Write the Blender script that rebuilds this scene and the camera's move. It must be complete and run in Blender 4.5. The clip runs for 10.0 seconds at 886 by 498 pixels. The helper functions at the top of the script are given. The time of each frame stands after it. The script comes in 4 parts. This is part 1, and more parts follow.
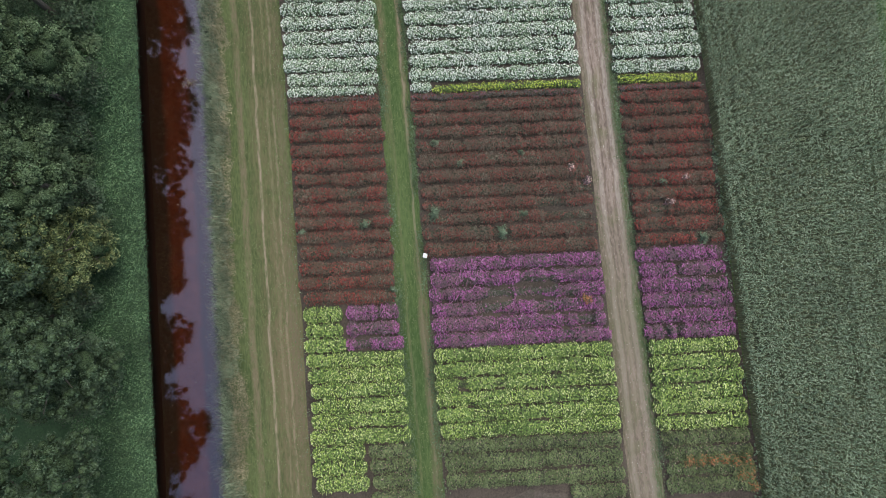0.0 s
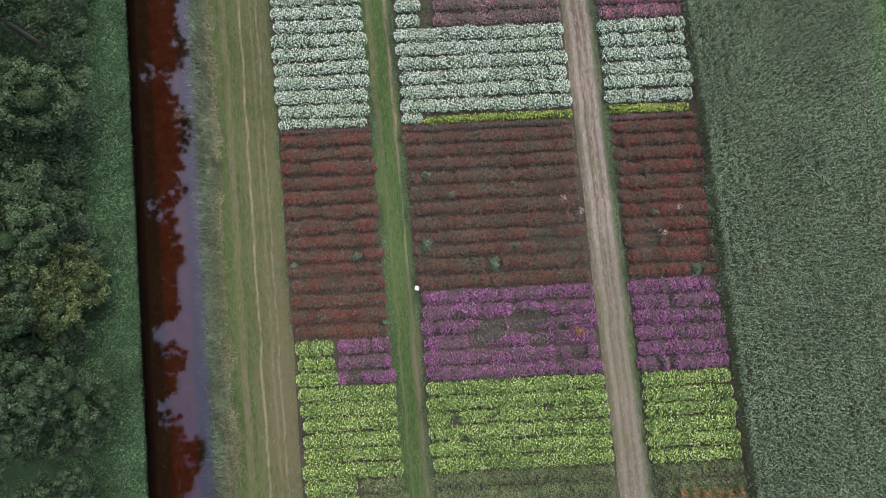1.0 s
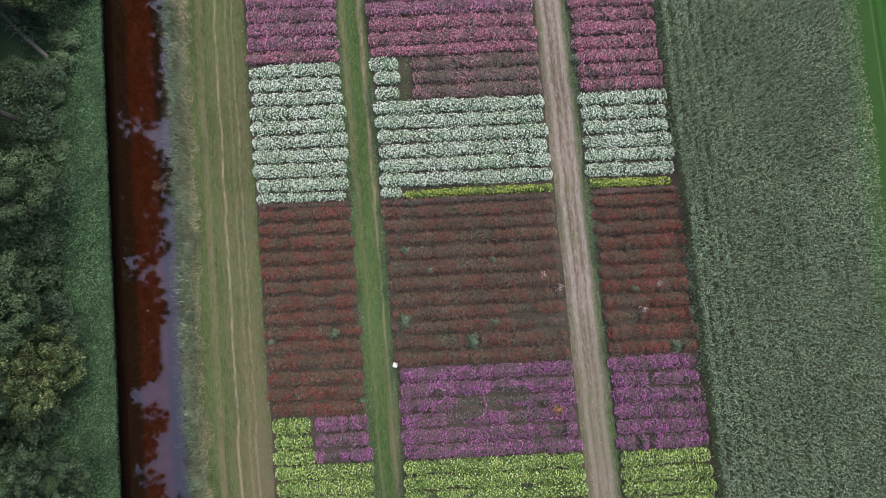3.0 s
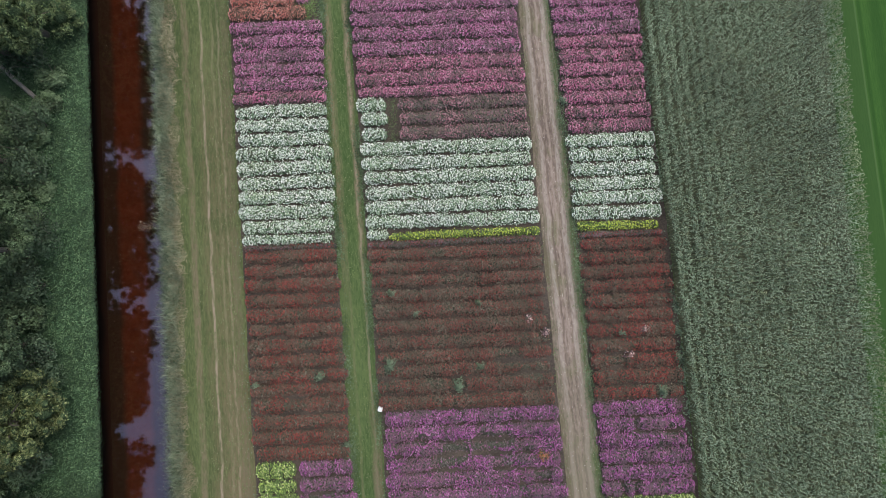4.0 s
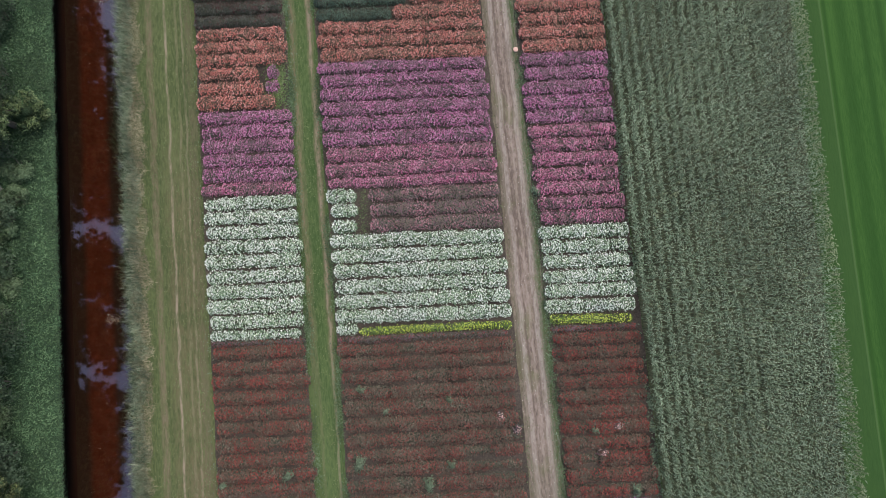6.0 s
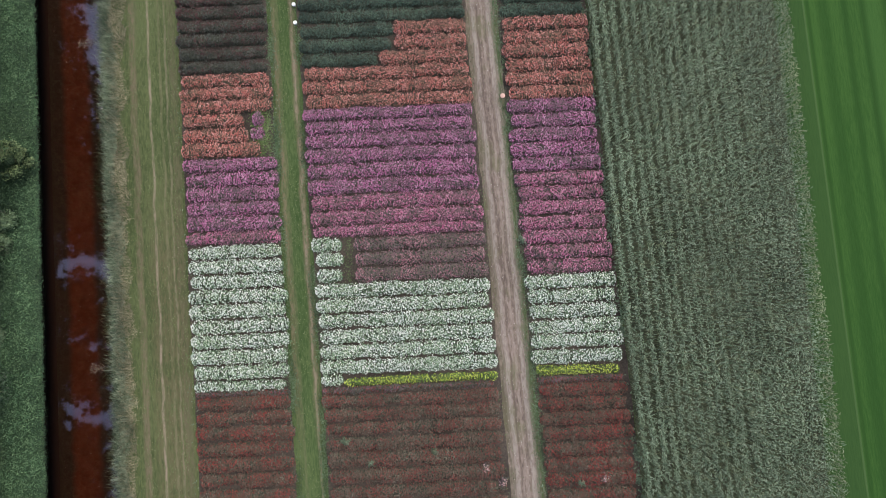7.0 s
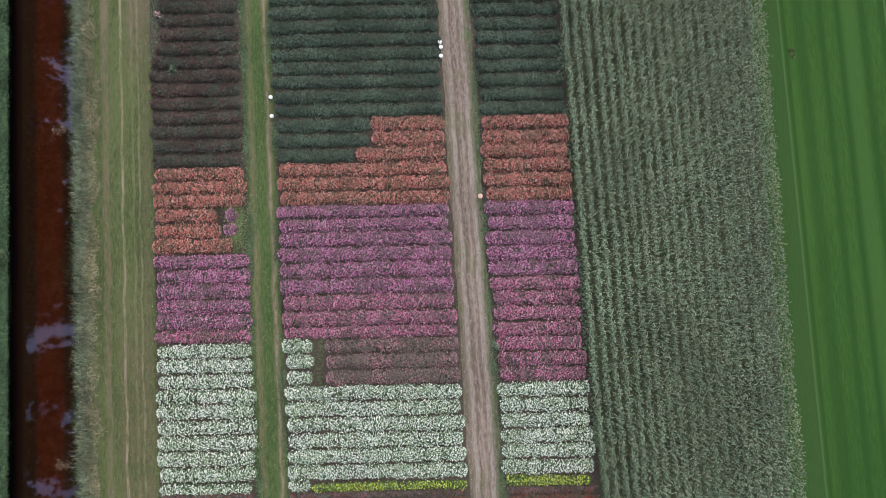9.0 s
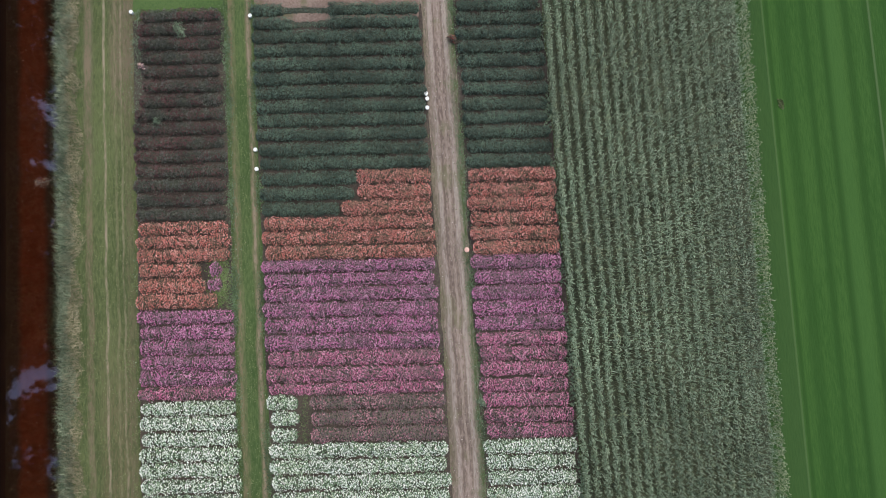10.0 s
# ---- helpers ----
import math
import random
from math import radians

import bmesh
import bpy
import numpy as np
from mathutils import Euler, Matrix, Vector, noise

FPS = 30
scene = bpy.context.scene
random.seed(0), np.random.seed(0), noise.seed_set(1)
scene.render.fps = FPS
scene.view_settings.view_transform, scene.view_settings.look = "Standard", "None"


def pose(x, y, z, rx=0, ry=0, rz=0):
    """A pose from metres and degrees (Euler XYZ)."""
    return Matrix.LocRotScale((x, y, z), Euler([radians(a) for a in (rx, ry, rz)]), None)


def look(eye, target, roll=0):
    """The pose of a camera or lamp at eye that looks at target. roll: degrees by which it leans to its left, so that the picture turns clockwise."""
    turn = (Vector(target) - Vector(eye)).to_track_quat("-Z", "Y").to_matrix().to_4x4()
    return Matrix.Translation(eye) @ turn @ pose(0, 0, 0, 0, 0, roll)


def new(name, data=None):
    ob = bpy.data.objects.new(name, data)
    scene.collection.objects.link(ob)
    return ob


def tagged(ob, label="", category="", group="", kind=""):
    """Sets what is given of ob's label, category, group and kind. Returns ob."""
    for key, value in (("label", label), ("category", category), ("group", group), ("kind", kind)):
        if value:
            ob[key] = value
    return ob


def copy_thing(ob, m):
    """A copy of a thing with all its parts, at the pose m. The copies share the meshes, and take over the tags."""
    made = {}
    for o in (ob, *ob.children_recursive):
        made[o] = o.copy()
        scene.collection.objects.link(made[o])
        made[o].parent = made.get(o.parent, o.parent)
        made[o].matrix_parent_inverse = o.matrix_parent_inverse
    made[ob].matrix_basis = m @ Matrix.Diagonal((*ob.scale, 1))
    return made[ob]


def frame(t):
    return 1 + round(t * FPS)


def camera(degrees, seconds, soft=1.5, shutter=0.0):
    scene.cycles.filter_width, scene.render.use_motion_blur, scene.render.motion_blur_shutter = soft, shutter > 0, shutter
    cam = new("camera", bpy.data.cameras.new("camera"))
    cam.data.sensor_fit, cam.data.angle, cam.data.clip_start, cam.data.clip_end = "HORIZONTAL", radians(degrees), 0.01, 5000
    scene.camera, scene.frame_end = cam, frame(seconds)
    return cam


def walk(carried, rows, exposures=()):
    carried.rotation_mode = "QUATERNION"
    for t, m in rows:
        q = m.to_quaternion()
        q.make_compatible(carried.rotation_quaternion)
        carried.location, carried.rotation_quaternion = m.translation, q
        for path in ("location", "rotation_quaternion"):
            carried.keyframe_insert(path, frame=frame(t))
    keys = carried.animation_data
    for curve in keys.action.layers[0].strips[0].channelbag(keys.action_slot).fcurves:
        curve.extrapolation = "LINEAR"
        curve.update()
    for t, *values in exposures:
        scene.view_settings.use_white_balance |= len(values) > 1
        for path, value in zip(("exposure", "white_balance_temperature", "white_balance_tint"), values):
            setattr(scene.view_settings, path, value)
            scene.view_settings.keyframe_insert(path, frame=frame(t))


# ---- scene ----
# The plan is drawn in units of METRES metres, set by the corn's rows: 0.507 units are 0.735 m.
METRES = 1.45
cam = camera(76.0, 10.0, soft=0.75)
PATH = [
    (0, (-0.379, 0.167, 30.508), (-0.342, 0.347, 28.516), 6.5),
    (0.5, (-0.031, 0.984, 30.544), (0.001, 1.161, 28.552), 5.0),
    (1, (0.289, 1.852, 30.608), (0.321, 2.032, 28.616), 4.7),
    (1.5, (0.634, 2.768, 30.653), (0.664, 2.946, 28.662), 4.5),
    (2, (1.035, 3.8, 30.709), (1.063, 3.978, 28.717), 3.9),
    (2.5, (1.446, 4.836, 30.753), (1.473, 5.01, 28.761), 3.5),
    (4, (2.844, 8.068, 30.883), (2.87, 8.248, 28.891), 3.3),
    (4.5, (3.342, 9.193, 30.885), (3.367, 9.375, 28.894), 2.9),
    (5, (3.897, 10.356, 30.901), (3.92, 10.547, 28.91), 1.9),
    (5.5, (4.412, 11.589, 30.919), (4.434, 11.779, 28.928), 1.5),
    (7, (5.972, 15.594, 30.992), (5.991, 15.776, 29.0), 0.9),
    (7.5, (6.46, 17.046, 31.034), (6.477, 17.218, 29.042), 0.4),
    (8, (6.989, 18.467, 31.068), (7.003, 18.638, 29.075), -0.3),
    (8.5, (7.435, 19.842, 31.063), (7.447, 20.009, 29.07), 0.2),
    (9, (7.868, 21.251, 31.071), (7.884, 21.423, 29.078), 1.6),
    (9.5, (8.267, 22.708, 31.091), (8.285, 22.876, 29.098), 2.6),
    (10, (8.765, 24.132, 31.071), (8.784, 24.307, 29.078), 2.4),
]
walk(cam, [(t, look(Vector(eye) * METRES, Vector(target) * METRES, roll)) for t, eye, target, roll in PATH], exposures=[(0, 0.37, 6500, 4), (2.5, 0.37, 6500, 4), (4.5, 0.36, 6500, 7), (7, 0.31, 6500, 8), (10, 0.31, 6500, 8)])

# ---- light: an even, overcast sky and a faint wide sun ----
SUN_UP, SUN_ROUND = 66.0, 45.0
world = bpy.data.worlds.new("overcast_sky")
scene.world = world
world.use_nodes = True
sky = world.node_tree.nodes.new("ShaderNodeTexSky")
sky.sky_type = "NISHITA"
sky.sun_disc = False
sky.sun_elevation, sky.sun_rotation = radians(SUN_UP), radians(SUN_ROUND)
sky.air_density, sky.dust_density, sky.ozone_density = 1.0, 4.5, 1.5
backing = world.node_tree.nodes["Background"]
world.node_tree.links.new(sky.outputs[0], backing.inputs["Color"])
backing.inputs["Strength"].default_value = 0.15
sun = new("sun", bpy.data.lights.new("sun", "SUN"))
sun.data.energy, sun.data.angle, sun.data.color = 0.8, radians(40), (1.0, 0.98, 0.94)
sun_way = Vector((math.sin(radians(SUN_ROUND)) * math.cos(radians(SUN_UP)), math.cos(radians(SUN_ROUND)) * math.cos(radians(SUN_UP)), math.sin(radians(SUN_UP))))
sun.matrix_world = look(sun_way * 60, (0, 0, 0))

# ---- node helpers ----
RNG = np.random.default_rng(11)


class Tree:
    """A short way to write a node material."""

    def __init__(self, name, rough=0.8, spec=0.3):
        self.mat = bpy.data.materials.new(name)
        self.mat.use_nodes = True
        self.t = self.mat.node_tree
        self.shader = self.t.nodes["Principled BSDF"]
        self.shader.inputs["Roughness"].default_value = rough
        self.shader.inputs["Specular IOR Level"].default_value = spec

    def put(self, socket, value):
        if isinstance(value, bpy.types.NodeSocket):
            self.t.links.new(value, socket)
        elif isinstance(value, tuple) and len(value) == 3 and socket.type == "RGBA":
            socket.default_value = (*value, 1)
        else:
            socket.default_value = value

    def math(self, op, a, b=0.0, c=0.0):
        n = self.t.nodes.new("ShaderNodeMath")
        n.operation = op
        for i, v in enumerate((a, b, c)):
            self.put(n.inputs[i], v)
        return n.outputs[0]

    def span(self, v, a, b, c=0.0, d=1.0, smooth=True):
        n = self.t.nodes.new("ShaderNodeMapRange")
        n.interpolation_type = "SMOOTHSTEP" if smooth else "LINEAR"
        for i, x in enumerate((v, a, b, c, d)):
            self.put(n.inputs[i], x)
        return n.outputs[0]

    def mix(self, fac, a, b, blend="MIX"):
        n = self.t.nodes.new("ShaderNodeMix")
        n.data_type, n.blend_type = "RGBA", blend
        self.put(n.inputs[0], fac)
        self.put(n.inputs[6], a)
        self.put(n.inputs[7], b)
        return n.outputs[2]

    def ramp(self, fac, stops, steps=False):
        n = self.t.nodes.new("ShaderNodeValToRGB")
        n.color_ramp.interpolation = "CONSTANT" if steps else "LINEAR"
        while len(n.color_ramp.elements) < len(stops):
            n.color_ramp.elements.new(0.5)
        for e, (p, col) in zip(n.color_ramp.elements, stops):
            e.position, e.color = p, (*col, 1)
        self.put(n.inputs[0], fac)
        return n.outputs[0]

    def place(self):
        """The place in units of the plan."""
        return self.scaled(self.t.nodes.new("ShaderNodeNewGeometry").outputs["Position"], (1 / METRES,) * 3)

    def island(self):
        return self.t.nodes.new("ShaderNodeNewGeometry").outputs["Random Per Island"]

    def xyz(self, v):
        n = self.t.nodes.new("ShaderNodeSeparateXYZ")
        self.put(n.inputs[0], v)
        return n.outputs

    def scaled(self, v, s):
        n = self.t.nodes.new("ShaderNodeVectorMath")
        n.operation = "MULTIPLY"
        self.put(n.inputs[0], v)
        n.inputs[1].default_value = s
        return n.outputs[0]

    def noise(self, v, scale, detail=3.0, rough=0.55):
        n = self.t.nodes.new("ShaderNodeTexNoise")
        self.put(n.inputs["Vector"], v)
        n.inputs["Scale"].default_value, n.inputs["Detail"].default_value, n.inputs["Roughness"].default_value = scale, detail, rough
        return n.outputs[0]

    def bump(self, height, strength, dist):
        n = self.t.nodes.new("ShaderNodeBump")
        n.inputs["Strength"].default_value, n.inputs["Distance"].default_value = strength, dist * METRES
        self.put(n.inputs["Height"], height)
        self.t.links.new(n.outputs[0], self.shader.inputs["Normal"])

    def done(self, colour):
        self.put(self.shader.inputs["Base Color"], colour)
        return self.mat


def leafy(name, stops, patch=0.45, scale=0.6, rough=0.65, spec=0.3, tint=None):
    """Leaves or petals: every one takes its own tone from the ramp; broad patches run lighter and darker."""
    m = Tree(name, rough, spec)
    where = m.place()
    own = m.island()
    col = m.ramp(own, stops)
    if tint:
        share = m.span(m.noise(where, tint[1], 3), 0.36, 0.62, 0.0, tint[2])
        col = m.mix(m.math("LESS_THAN", m.math("FRACT", m.math("MULTIPLY", own, 53.3)), share), col, tint[0])
    broad = m.span(m.noise(where, scale, 3), 0.3, 0.7, 1 - patch, 1 + patch * 0.6)
    n = m.t.nodes.new("ShaderNodeVectorMath")
    n.operation = "SCALE"
    m.put(n.inputs[0], col)
    m.put(n.inputs["Scale"], broad)
    return m.done(n.outputs[0])


def petals(name, stops, faded, share=0.5, scale=0.5):
    """Blossoms: each has its own tone; in patches many are past their best."""
    m = Tree(name, 0.7, 0.2)
    where = m.place()
    own = m.island()
    fresh = m.ramp(own, stops)
    patch = m.span(m.noise(where, scale, 3), 0.4, 0.62, 0.0, share)
    old = m.math("LESS_THAN", m.math("FRACT", m.math("MULTIPLY", own, 37.7)), patch)
    return m.done(m.mix(old, fresh, faded))


# ---- ground materials: strips that run along y, with tracks at set x ----
def strip_material(name, low, high, grain, tracks=(), shear=0.0, stretch=0.25, relief=0.02, blot=None, solid=False, specks=None):
    m = Tree(name, 0.95, 0.15)
    where = m.place()
    x, y = m.xyz(where)[0:2]
    across = m.math("SUBTRACT", x, m.math("MULTIPLY", y, shear))
    along = m.scaled(where, (1.0, stretch, 1.0))
    fine = m.noise(along, grain, 4, 0.7)
    broad = m.noise(along, 0.45, 3)
    col = m.mix(m.span(m.math("ADD", m.math("MULTIPLY", fine, 0.55), m.math("MULTIPLY", broad, 0.45)), 0.36, 0.64), low, high)
    if blot:
        col = m.mix(m.span(m.noise(where, blot[1], 3), 0.52, 0.68, 0, blot[2]), col, blot[0])
    worn = m.noise(m.scaled(where, (0.0, 1.0, 0.0)), 0.16, 3)
    wob = m.math("MULTIPLY", m.math("SUBTRACT", m.noise(m.scaled(where, (0.0, 1.0, 0.0)), 0.35, 2), 0.5), 0.35)
    moved = across if solid else m.math("ADD", across, wob)
    streak = m.noise(m.scaled(where, (1.0, 0.22, 1.0)), 7.0, 5, 0.7)
    for x0, half, soft, colour, amount, *reach in tracks:
        d = m.math("ABSOLUTE", m.math("SUBTRACT", moved, x0))
        f = m.span(d, half, half + soft, 1.0, 0.0)
        patch = m.math("ADD", m.math("MULTIPLY", streak, 0.65), m.math("MULTIPLY", worn, 0.35))
        f = m.math("MULTIPLY", f, amount if solid else m.span(patch, 0.42, 0.57, amount * 0.3, amount))
        for y0, y1 in reach:
            f = m.math("MULTIPLY", f, m.span(y, y0, y1))
        col = m.mix(f, col, colour)
    if specks:
        col = m.mix(m.span(m.noise(where, specks[1], 2, 0.7), specks[2], specks[2] + 0.06, 0, 0.8), col, specks[0])
    m.bump(m.math("ADD", fine, m.math("MULTIPLY", m.noise(where, 40.0, 2), 0.5)), 0.6, relief)
    return m.done(col)


DRY = (0.36, 0.285, 0.215)
GRASS_LO, GRASS_HI = (0.053, 0.074, 0.027), (0.118, 0.142, 0.06)
M_GROUND = strip_material("rough_grass", (0.045, 0.075, 0.028), (0.10, 0.13, 0.05), 5.0)
M_BANK = strip_material("bank_turf", (0.042, 0.08, 0.043), (0.078, 0.135, 0.07), 9.0, stretch=0.8)
M_LANE = strip_material("worn_grass", GRASS_LO, GRASS_HI, 11.0, stretch=0.22, specks=((0.36, 0.34, 0.24), 16.0, 0.68), tracks=(
    (-8.3, 0.5, 0.45, (0.175, 0.135, 0.095), 0.7, (33.0, 37.0)), (-8.3, 0.5, 0.5, (0.17, 0.135, 0.085), 0.8, (7.0, 3.0)), (-8.9, 0.6, 0.6, (0.155, 0.13, 0.075), 0.6, (26.0, 18.0)),
    (-10.25, 0.12, 0.25, (0.19, 0.155, 0.115), 0.6, (30.0, 36.0)), (-10.28, 0.1, 0.16, (0.19, 0.15, 0.1), 0.75), (-8.05, 0.12, 0.2, (0.155, 0.128, 0.085), 0.5), (-8.75, 0.03, 0.08, (0.22, 0.19, 0.12), 0.5),
    (-9.36, 0.02, 0.09, DRY, 0.66), (-8.42, 0.02, 0.08, DRY, 0.35)))
M_GRASS_PATH = strip_material("mown_grass", (0.043, 0.08, 0.025), (0.10, 0.138, 0.052), 11.0, stretch=0.22, specks=((0.34, 0.32, 0.22), 16.0, 0.70), tracks=(
    (-1.18, 0.09, 0.15, (0.2, 0.155, 0.105), 0.85, (6.0, 15.0)), (-2.2, 0.06, 0.14, (0.2, 0.16, 0.1), 0.8, (6.0, 15.0)), (-1.2, 0.03, 0.07, DRY, 0.4), (-2.0, 0.03, 0.08, (0.2, 0.17, 0.105), 0.35), (-1.15, 0.16, 0.2, (0.15, 0.125, 0.08), 0.8, (4.5, 2.0))))
M_HEADLAND = strip_material("headland_grass", (0.045, 0.09, 0.026), (0.088, 0.14, 0.048), 11.0, stretch=0.6)
M_DIRT = strip_material("dry_earth", (0.125, 0.095, 0.078), (0.30, 0.238, 0.2), 9.0, tracks=(
    (9.1, 0.08, 0.16, (0.37, 0.325, 0.28), 0.6), (10.0, 0.07, 0.16, (0.37, 0.325, 0.28), 0.6), (10.25, 0.03, 0.06, (0.34, 0.30, 0.26), 0.5), (9.62, 0.03, 0.07, (0.33, 0.27, 0.22), 0.6),
    (9.35, 0.025, 0.05, (0.13, 0.1, 0.078), 0.75), (9.0, 0.015, 0.04, (0.13, 0.1, 0.078), 0.6), (9.82, 0.02, 0.05, (0.14, 0.11, 0.085), 0.6),
    (9.5, 0.75, 0.3, (0.165, 0.15, 0.1), 0.6, (6.0, 0.0)), (8.72, 0.12, 0.32, (0.12, 0.108, 0.068), 0.8), (10.52, 0.16, 0.36, (0.085, 0.115, 0.05), 1.0)),
    stretch=0.3, blot=((0.14, 0.135, 0.075), 0.6, 0.7), specks=((0.5, 0.46, 0.4), 11.0, 0.66))
M_SOIL = strip_material("bed_soil", (0.048, 0.04, 0.033), (0.11, 0.09, 0.074), 12.0, stretch=0.9, relief=0.05)
M_PALE_SOIL = strip_material("dug_soil", (0.16, 0.115, 0.095), (0.27, 0.205, 0.17), 9.0, stretch=0.9, relief=0.05, blot=((0.10, 0.12, 0.05), 0.8, 0.6))
M_BARE_SOIL = strip_material("trodden_soil", (0.07, 0.06, 0.05), (0.135, 0.115, 0.095), 9.0, stretch=0.9, relief=0.05, blot=((0.085, 0.095, 0.05), 0.9, 0.35))
M_CORN_SOIL = strip_material("shaded_soil", (0.05, 0.058, 0.036), (0.095, 0.105, 0.066), 8.0, stretch=0.8)
DEEP_GREEN = (0.023, 0.066, 0.013)
stripes = [(27.62, 0.04, 0.14, DEEP_GREEN, 0.75), (28.48, 0.14, 0.34, DEEP_GREEN, 0.6), (29.72, 0.05, 0.26, DEEP_GREEN, 0.75), (30.78, 0.07, 0.3, DEEP_GREEN, 0.85), (32.12, 0.06, 0.3, DEEP_GREEN, 0.75)]
for k in range(5):
    stripes.append((33.3 + 1.18 * k, 0.06, 0.3, DEEP_GREEN, 0.7))
M_MEADOW = strip_material("meadow_grass", (0.028, 0.079, 0.015), (0.046, 0.109, 0.023), 12.0, tracks=(
    *stripes, (26.3, 1.0, 0.1, (0.034, 0.068, 0.023), 0.5), (27.4, 0.02, 0.06, (0.08, 0.13, 0.05), 0.6), (31.3, 0.2, 0.4, (0.048, 0.115, 0.026), 0.6), (33.5, 0.02, 0.08, (0.10, 0.15, 0.065), 0.6)), shear=0.02, stretch=0.12, solid=True)

bed = Tree("canal_mud", 0.9, 0.2)
p = bed.place()
x, y = bed.xyz(p)[0:2]
wave = bed.math("MULTIPLY", bed.math("SUBTRACT", bed.noise(bed.scaled(p, (0.0, 1.0, 0.0)), 0.5, 3), 0.5), 0.5)
# rust in the middle; the darker margins are the banks' shade, painted on the bed
mid = bed.span(bed.math("ABSOLUTE", bed.math("ADD", bed.math("ADD", x, 14.17), wave)), 0.5, 0.98, 1.0, 0.0)
rust = bed.mix(bed.span(bed.noise(p, 1.6, 5, 0.6), 0.3, 0.7), (0.19, 0.056, 0.03), (0.25, 0.083, 0.048))
M_BED = bed.done(bed.mix(mid, (0.09, 0.062, 0.05), rust))

# near-black mud: shade under the bank's lip and the reeds is in the colour
mud = Tree("shaded_mud", 0.9, 0.1)
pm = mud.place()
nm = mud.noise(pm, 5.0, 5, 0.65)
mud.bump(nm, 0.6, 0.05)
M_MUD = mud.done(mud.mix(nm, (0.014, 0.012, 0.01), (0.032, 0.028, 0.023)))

w = Tree("still_water")
t = w.t
t.nodes.remove(w.shader)
clear, gloss, fres, both = t.nodes.new("ShaderNodeBsdfTransparent"), t.nodes.new("ShaderNodeBsdfGlossy"), t.nodes.new("ShaderNodeFresnel"), t.nodes.new("ShaderNodeMixShader")
clear.inputs["Color"].default_value = (0.72, 0.60, 0.50, 1)
gloss.inputs["Roughness"].default_value = 0.045
gloss.inputs["Color"].default_value = (0.95, 0.87, 1.0, 1)
fres.inputs["IOR"].default_value = 2.4
ripple = t.nodes.new("ShaderNodeBump")
ripple.inputs["Strength"].default_value, ripple.inputs["Distance"].default_value = 0.08, 0.02
w.put(ripple.inputs["Height"], w.noise(w.place(), 2.5, 2))
w.put(gloss.inputs["Normal"], ripple.outputs[0])
w.put(both.inputs[0], fres.outputs[0])
w.put(both.inputs[1], clear.outputs[0])
w.put(both.inputs[2], gloss.outputs[0])
w.put(t.nodes["Material Output"].inputs[0], both.outputs[0])
M_WATER = w.mat

# ---- leaves and petals ----
F_LIME = leafy("bright_leaf", [(0, (0.07, 0.125, 0.035)), (0.6, (0.135, 0.22, 0.06)), (1, (0.21, 0.31, 0.1))], 0.3)
F_BLUE = leafy("blue_green_leaf", [(0, (0.08, 0.145, 0.078)), (0.6, (0.175, 0.285, 0.16)), (1, (0.29, 0.4, 0.25))], 0.3)
F_DARK = leafy("deep_green_leaf", [(0, (0.042, 0.068, 0.05)), (0.6, (0.076, 0.12, 0.088)), (1, (0.122, 0.176, 0.13))], 0.3, tint=((0.12, 0.18, 0.125), 0.45, 0.45))
F_WINE = leafy("wine_leaf", [(0, (0.046, 0.05, 0.04)), (0.5, (0.082, 0.09, 0.072)), (0.85, (0.122, 0.134, 0.107)), (1, (0.17, 0.185, 0.15))], 0.3, tint=((0.11, 0.05, 0.05), 1.0, 0.65))
F_BRONZE = leafy("bronze_leaf", [(0, (0.088, 0.065, 0.05)), (0.45, (0.15, 0.108, 0.083)), (0.65, (0.142, 0.133, 0.095)), (1, (0.21, 0.2, 0.15))], 0.3, tint=((0.18, 0.058, 0.048), 1.1, 0.4))
F_MAUVE = leafy("dull_leaf", [(0, (0.066, 0.07, 0.06)), (0.6, (0.122, 0.13, 0.11)), (1, (0.18, 0.195, 0.16))], 0.3, tint=((0.23, 0.13, 0.16), 0.8, 0.6))
F_PLUM = leafy("plum_grey_leaf", [(0, (0.075, 0.06, 0.066)), (0.6, (0.14, 0.115, 0.122)), (1, (0.2, 0.18, 0.175))], 0.3, tint=((0.27, 0.13, 0.19), 0.8, 0.6))
F_RUSTY = leafy("rusty_leaf", [(0, (0.08, 0.068, 0.042)), (0.6, (0.15, 0.118, 0.078)), (1, (0.22, 0.175, 0.12))], 0.3, tint=((0.3, 0.13, 0.1), 0.8, 0.5))
F_OLIVE = leafy("olive_leaf", [(0, (0.05, 0.072, 0.032)), (0.6, (0.105, 0.14, 0.062)), (1, (0.16, 0.2, 0.095))], 0.3)
F_GREEN = leafy("mid_green_leaf", [(0, (0.09, 0.125, 0.052)), (0.6, (0.175, 0.225, 0.095)), (1, (0.26, 0.31, 0.15))], 0.3)
# colour of the rows' inner body, with the shade among the plants painted in
und = Tree("shaded_row_core", 0.9, 0.1)
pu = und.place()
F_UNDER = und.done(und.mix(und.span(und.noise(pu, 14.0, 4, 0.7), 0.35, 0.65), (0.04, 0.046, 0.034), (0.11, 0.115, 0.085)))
# crown filler: the shade between the leaves is put into this dark green
inn = Tree("shaded_crown_core", 0.9, 0.1)
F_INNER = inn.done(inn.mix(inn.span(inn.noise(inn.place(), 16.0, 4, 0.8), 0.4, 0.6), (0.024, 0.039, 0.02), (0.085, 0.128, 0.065)))
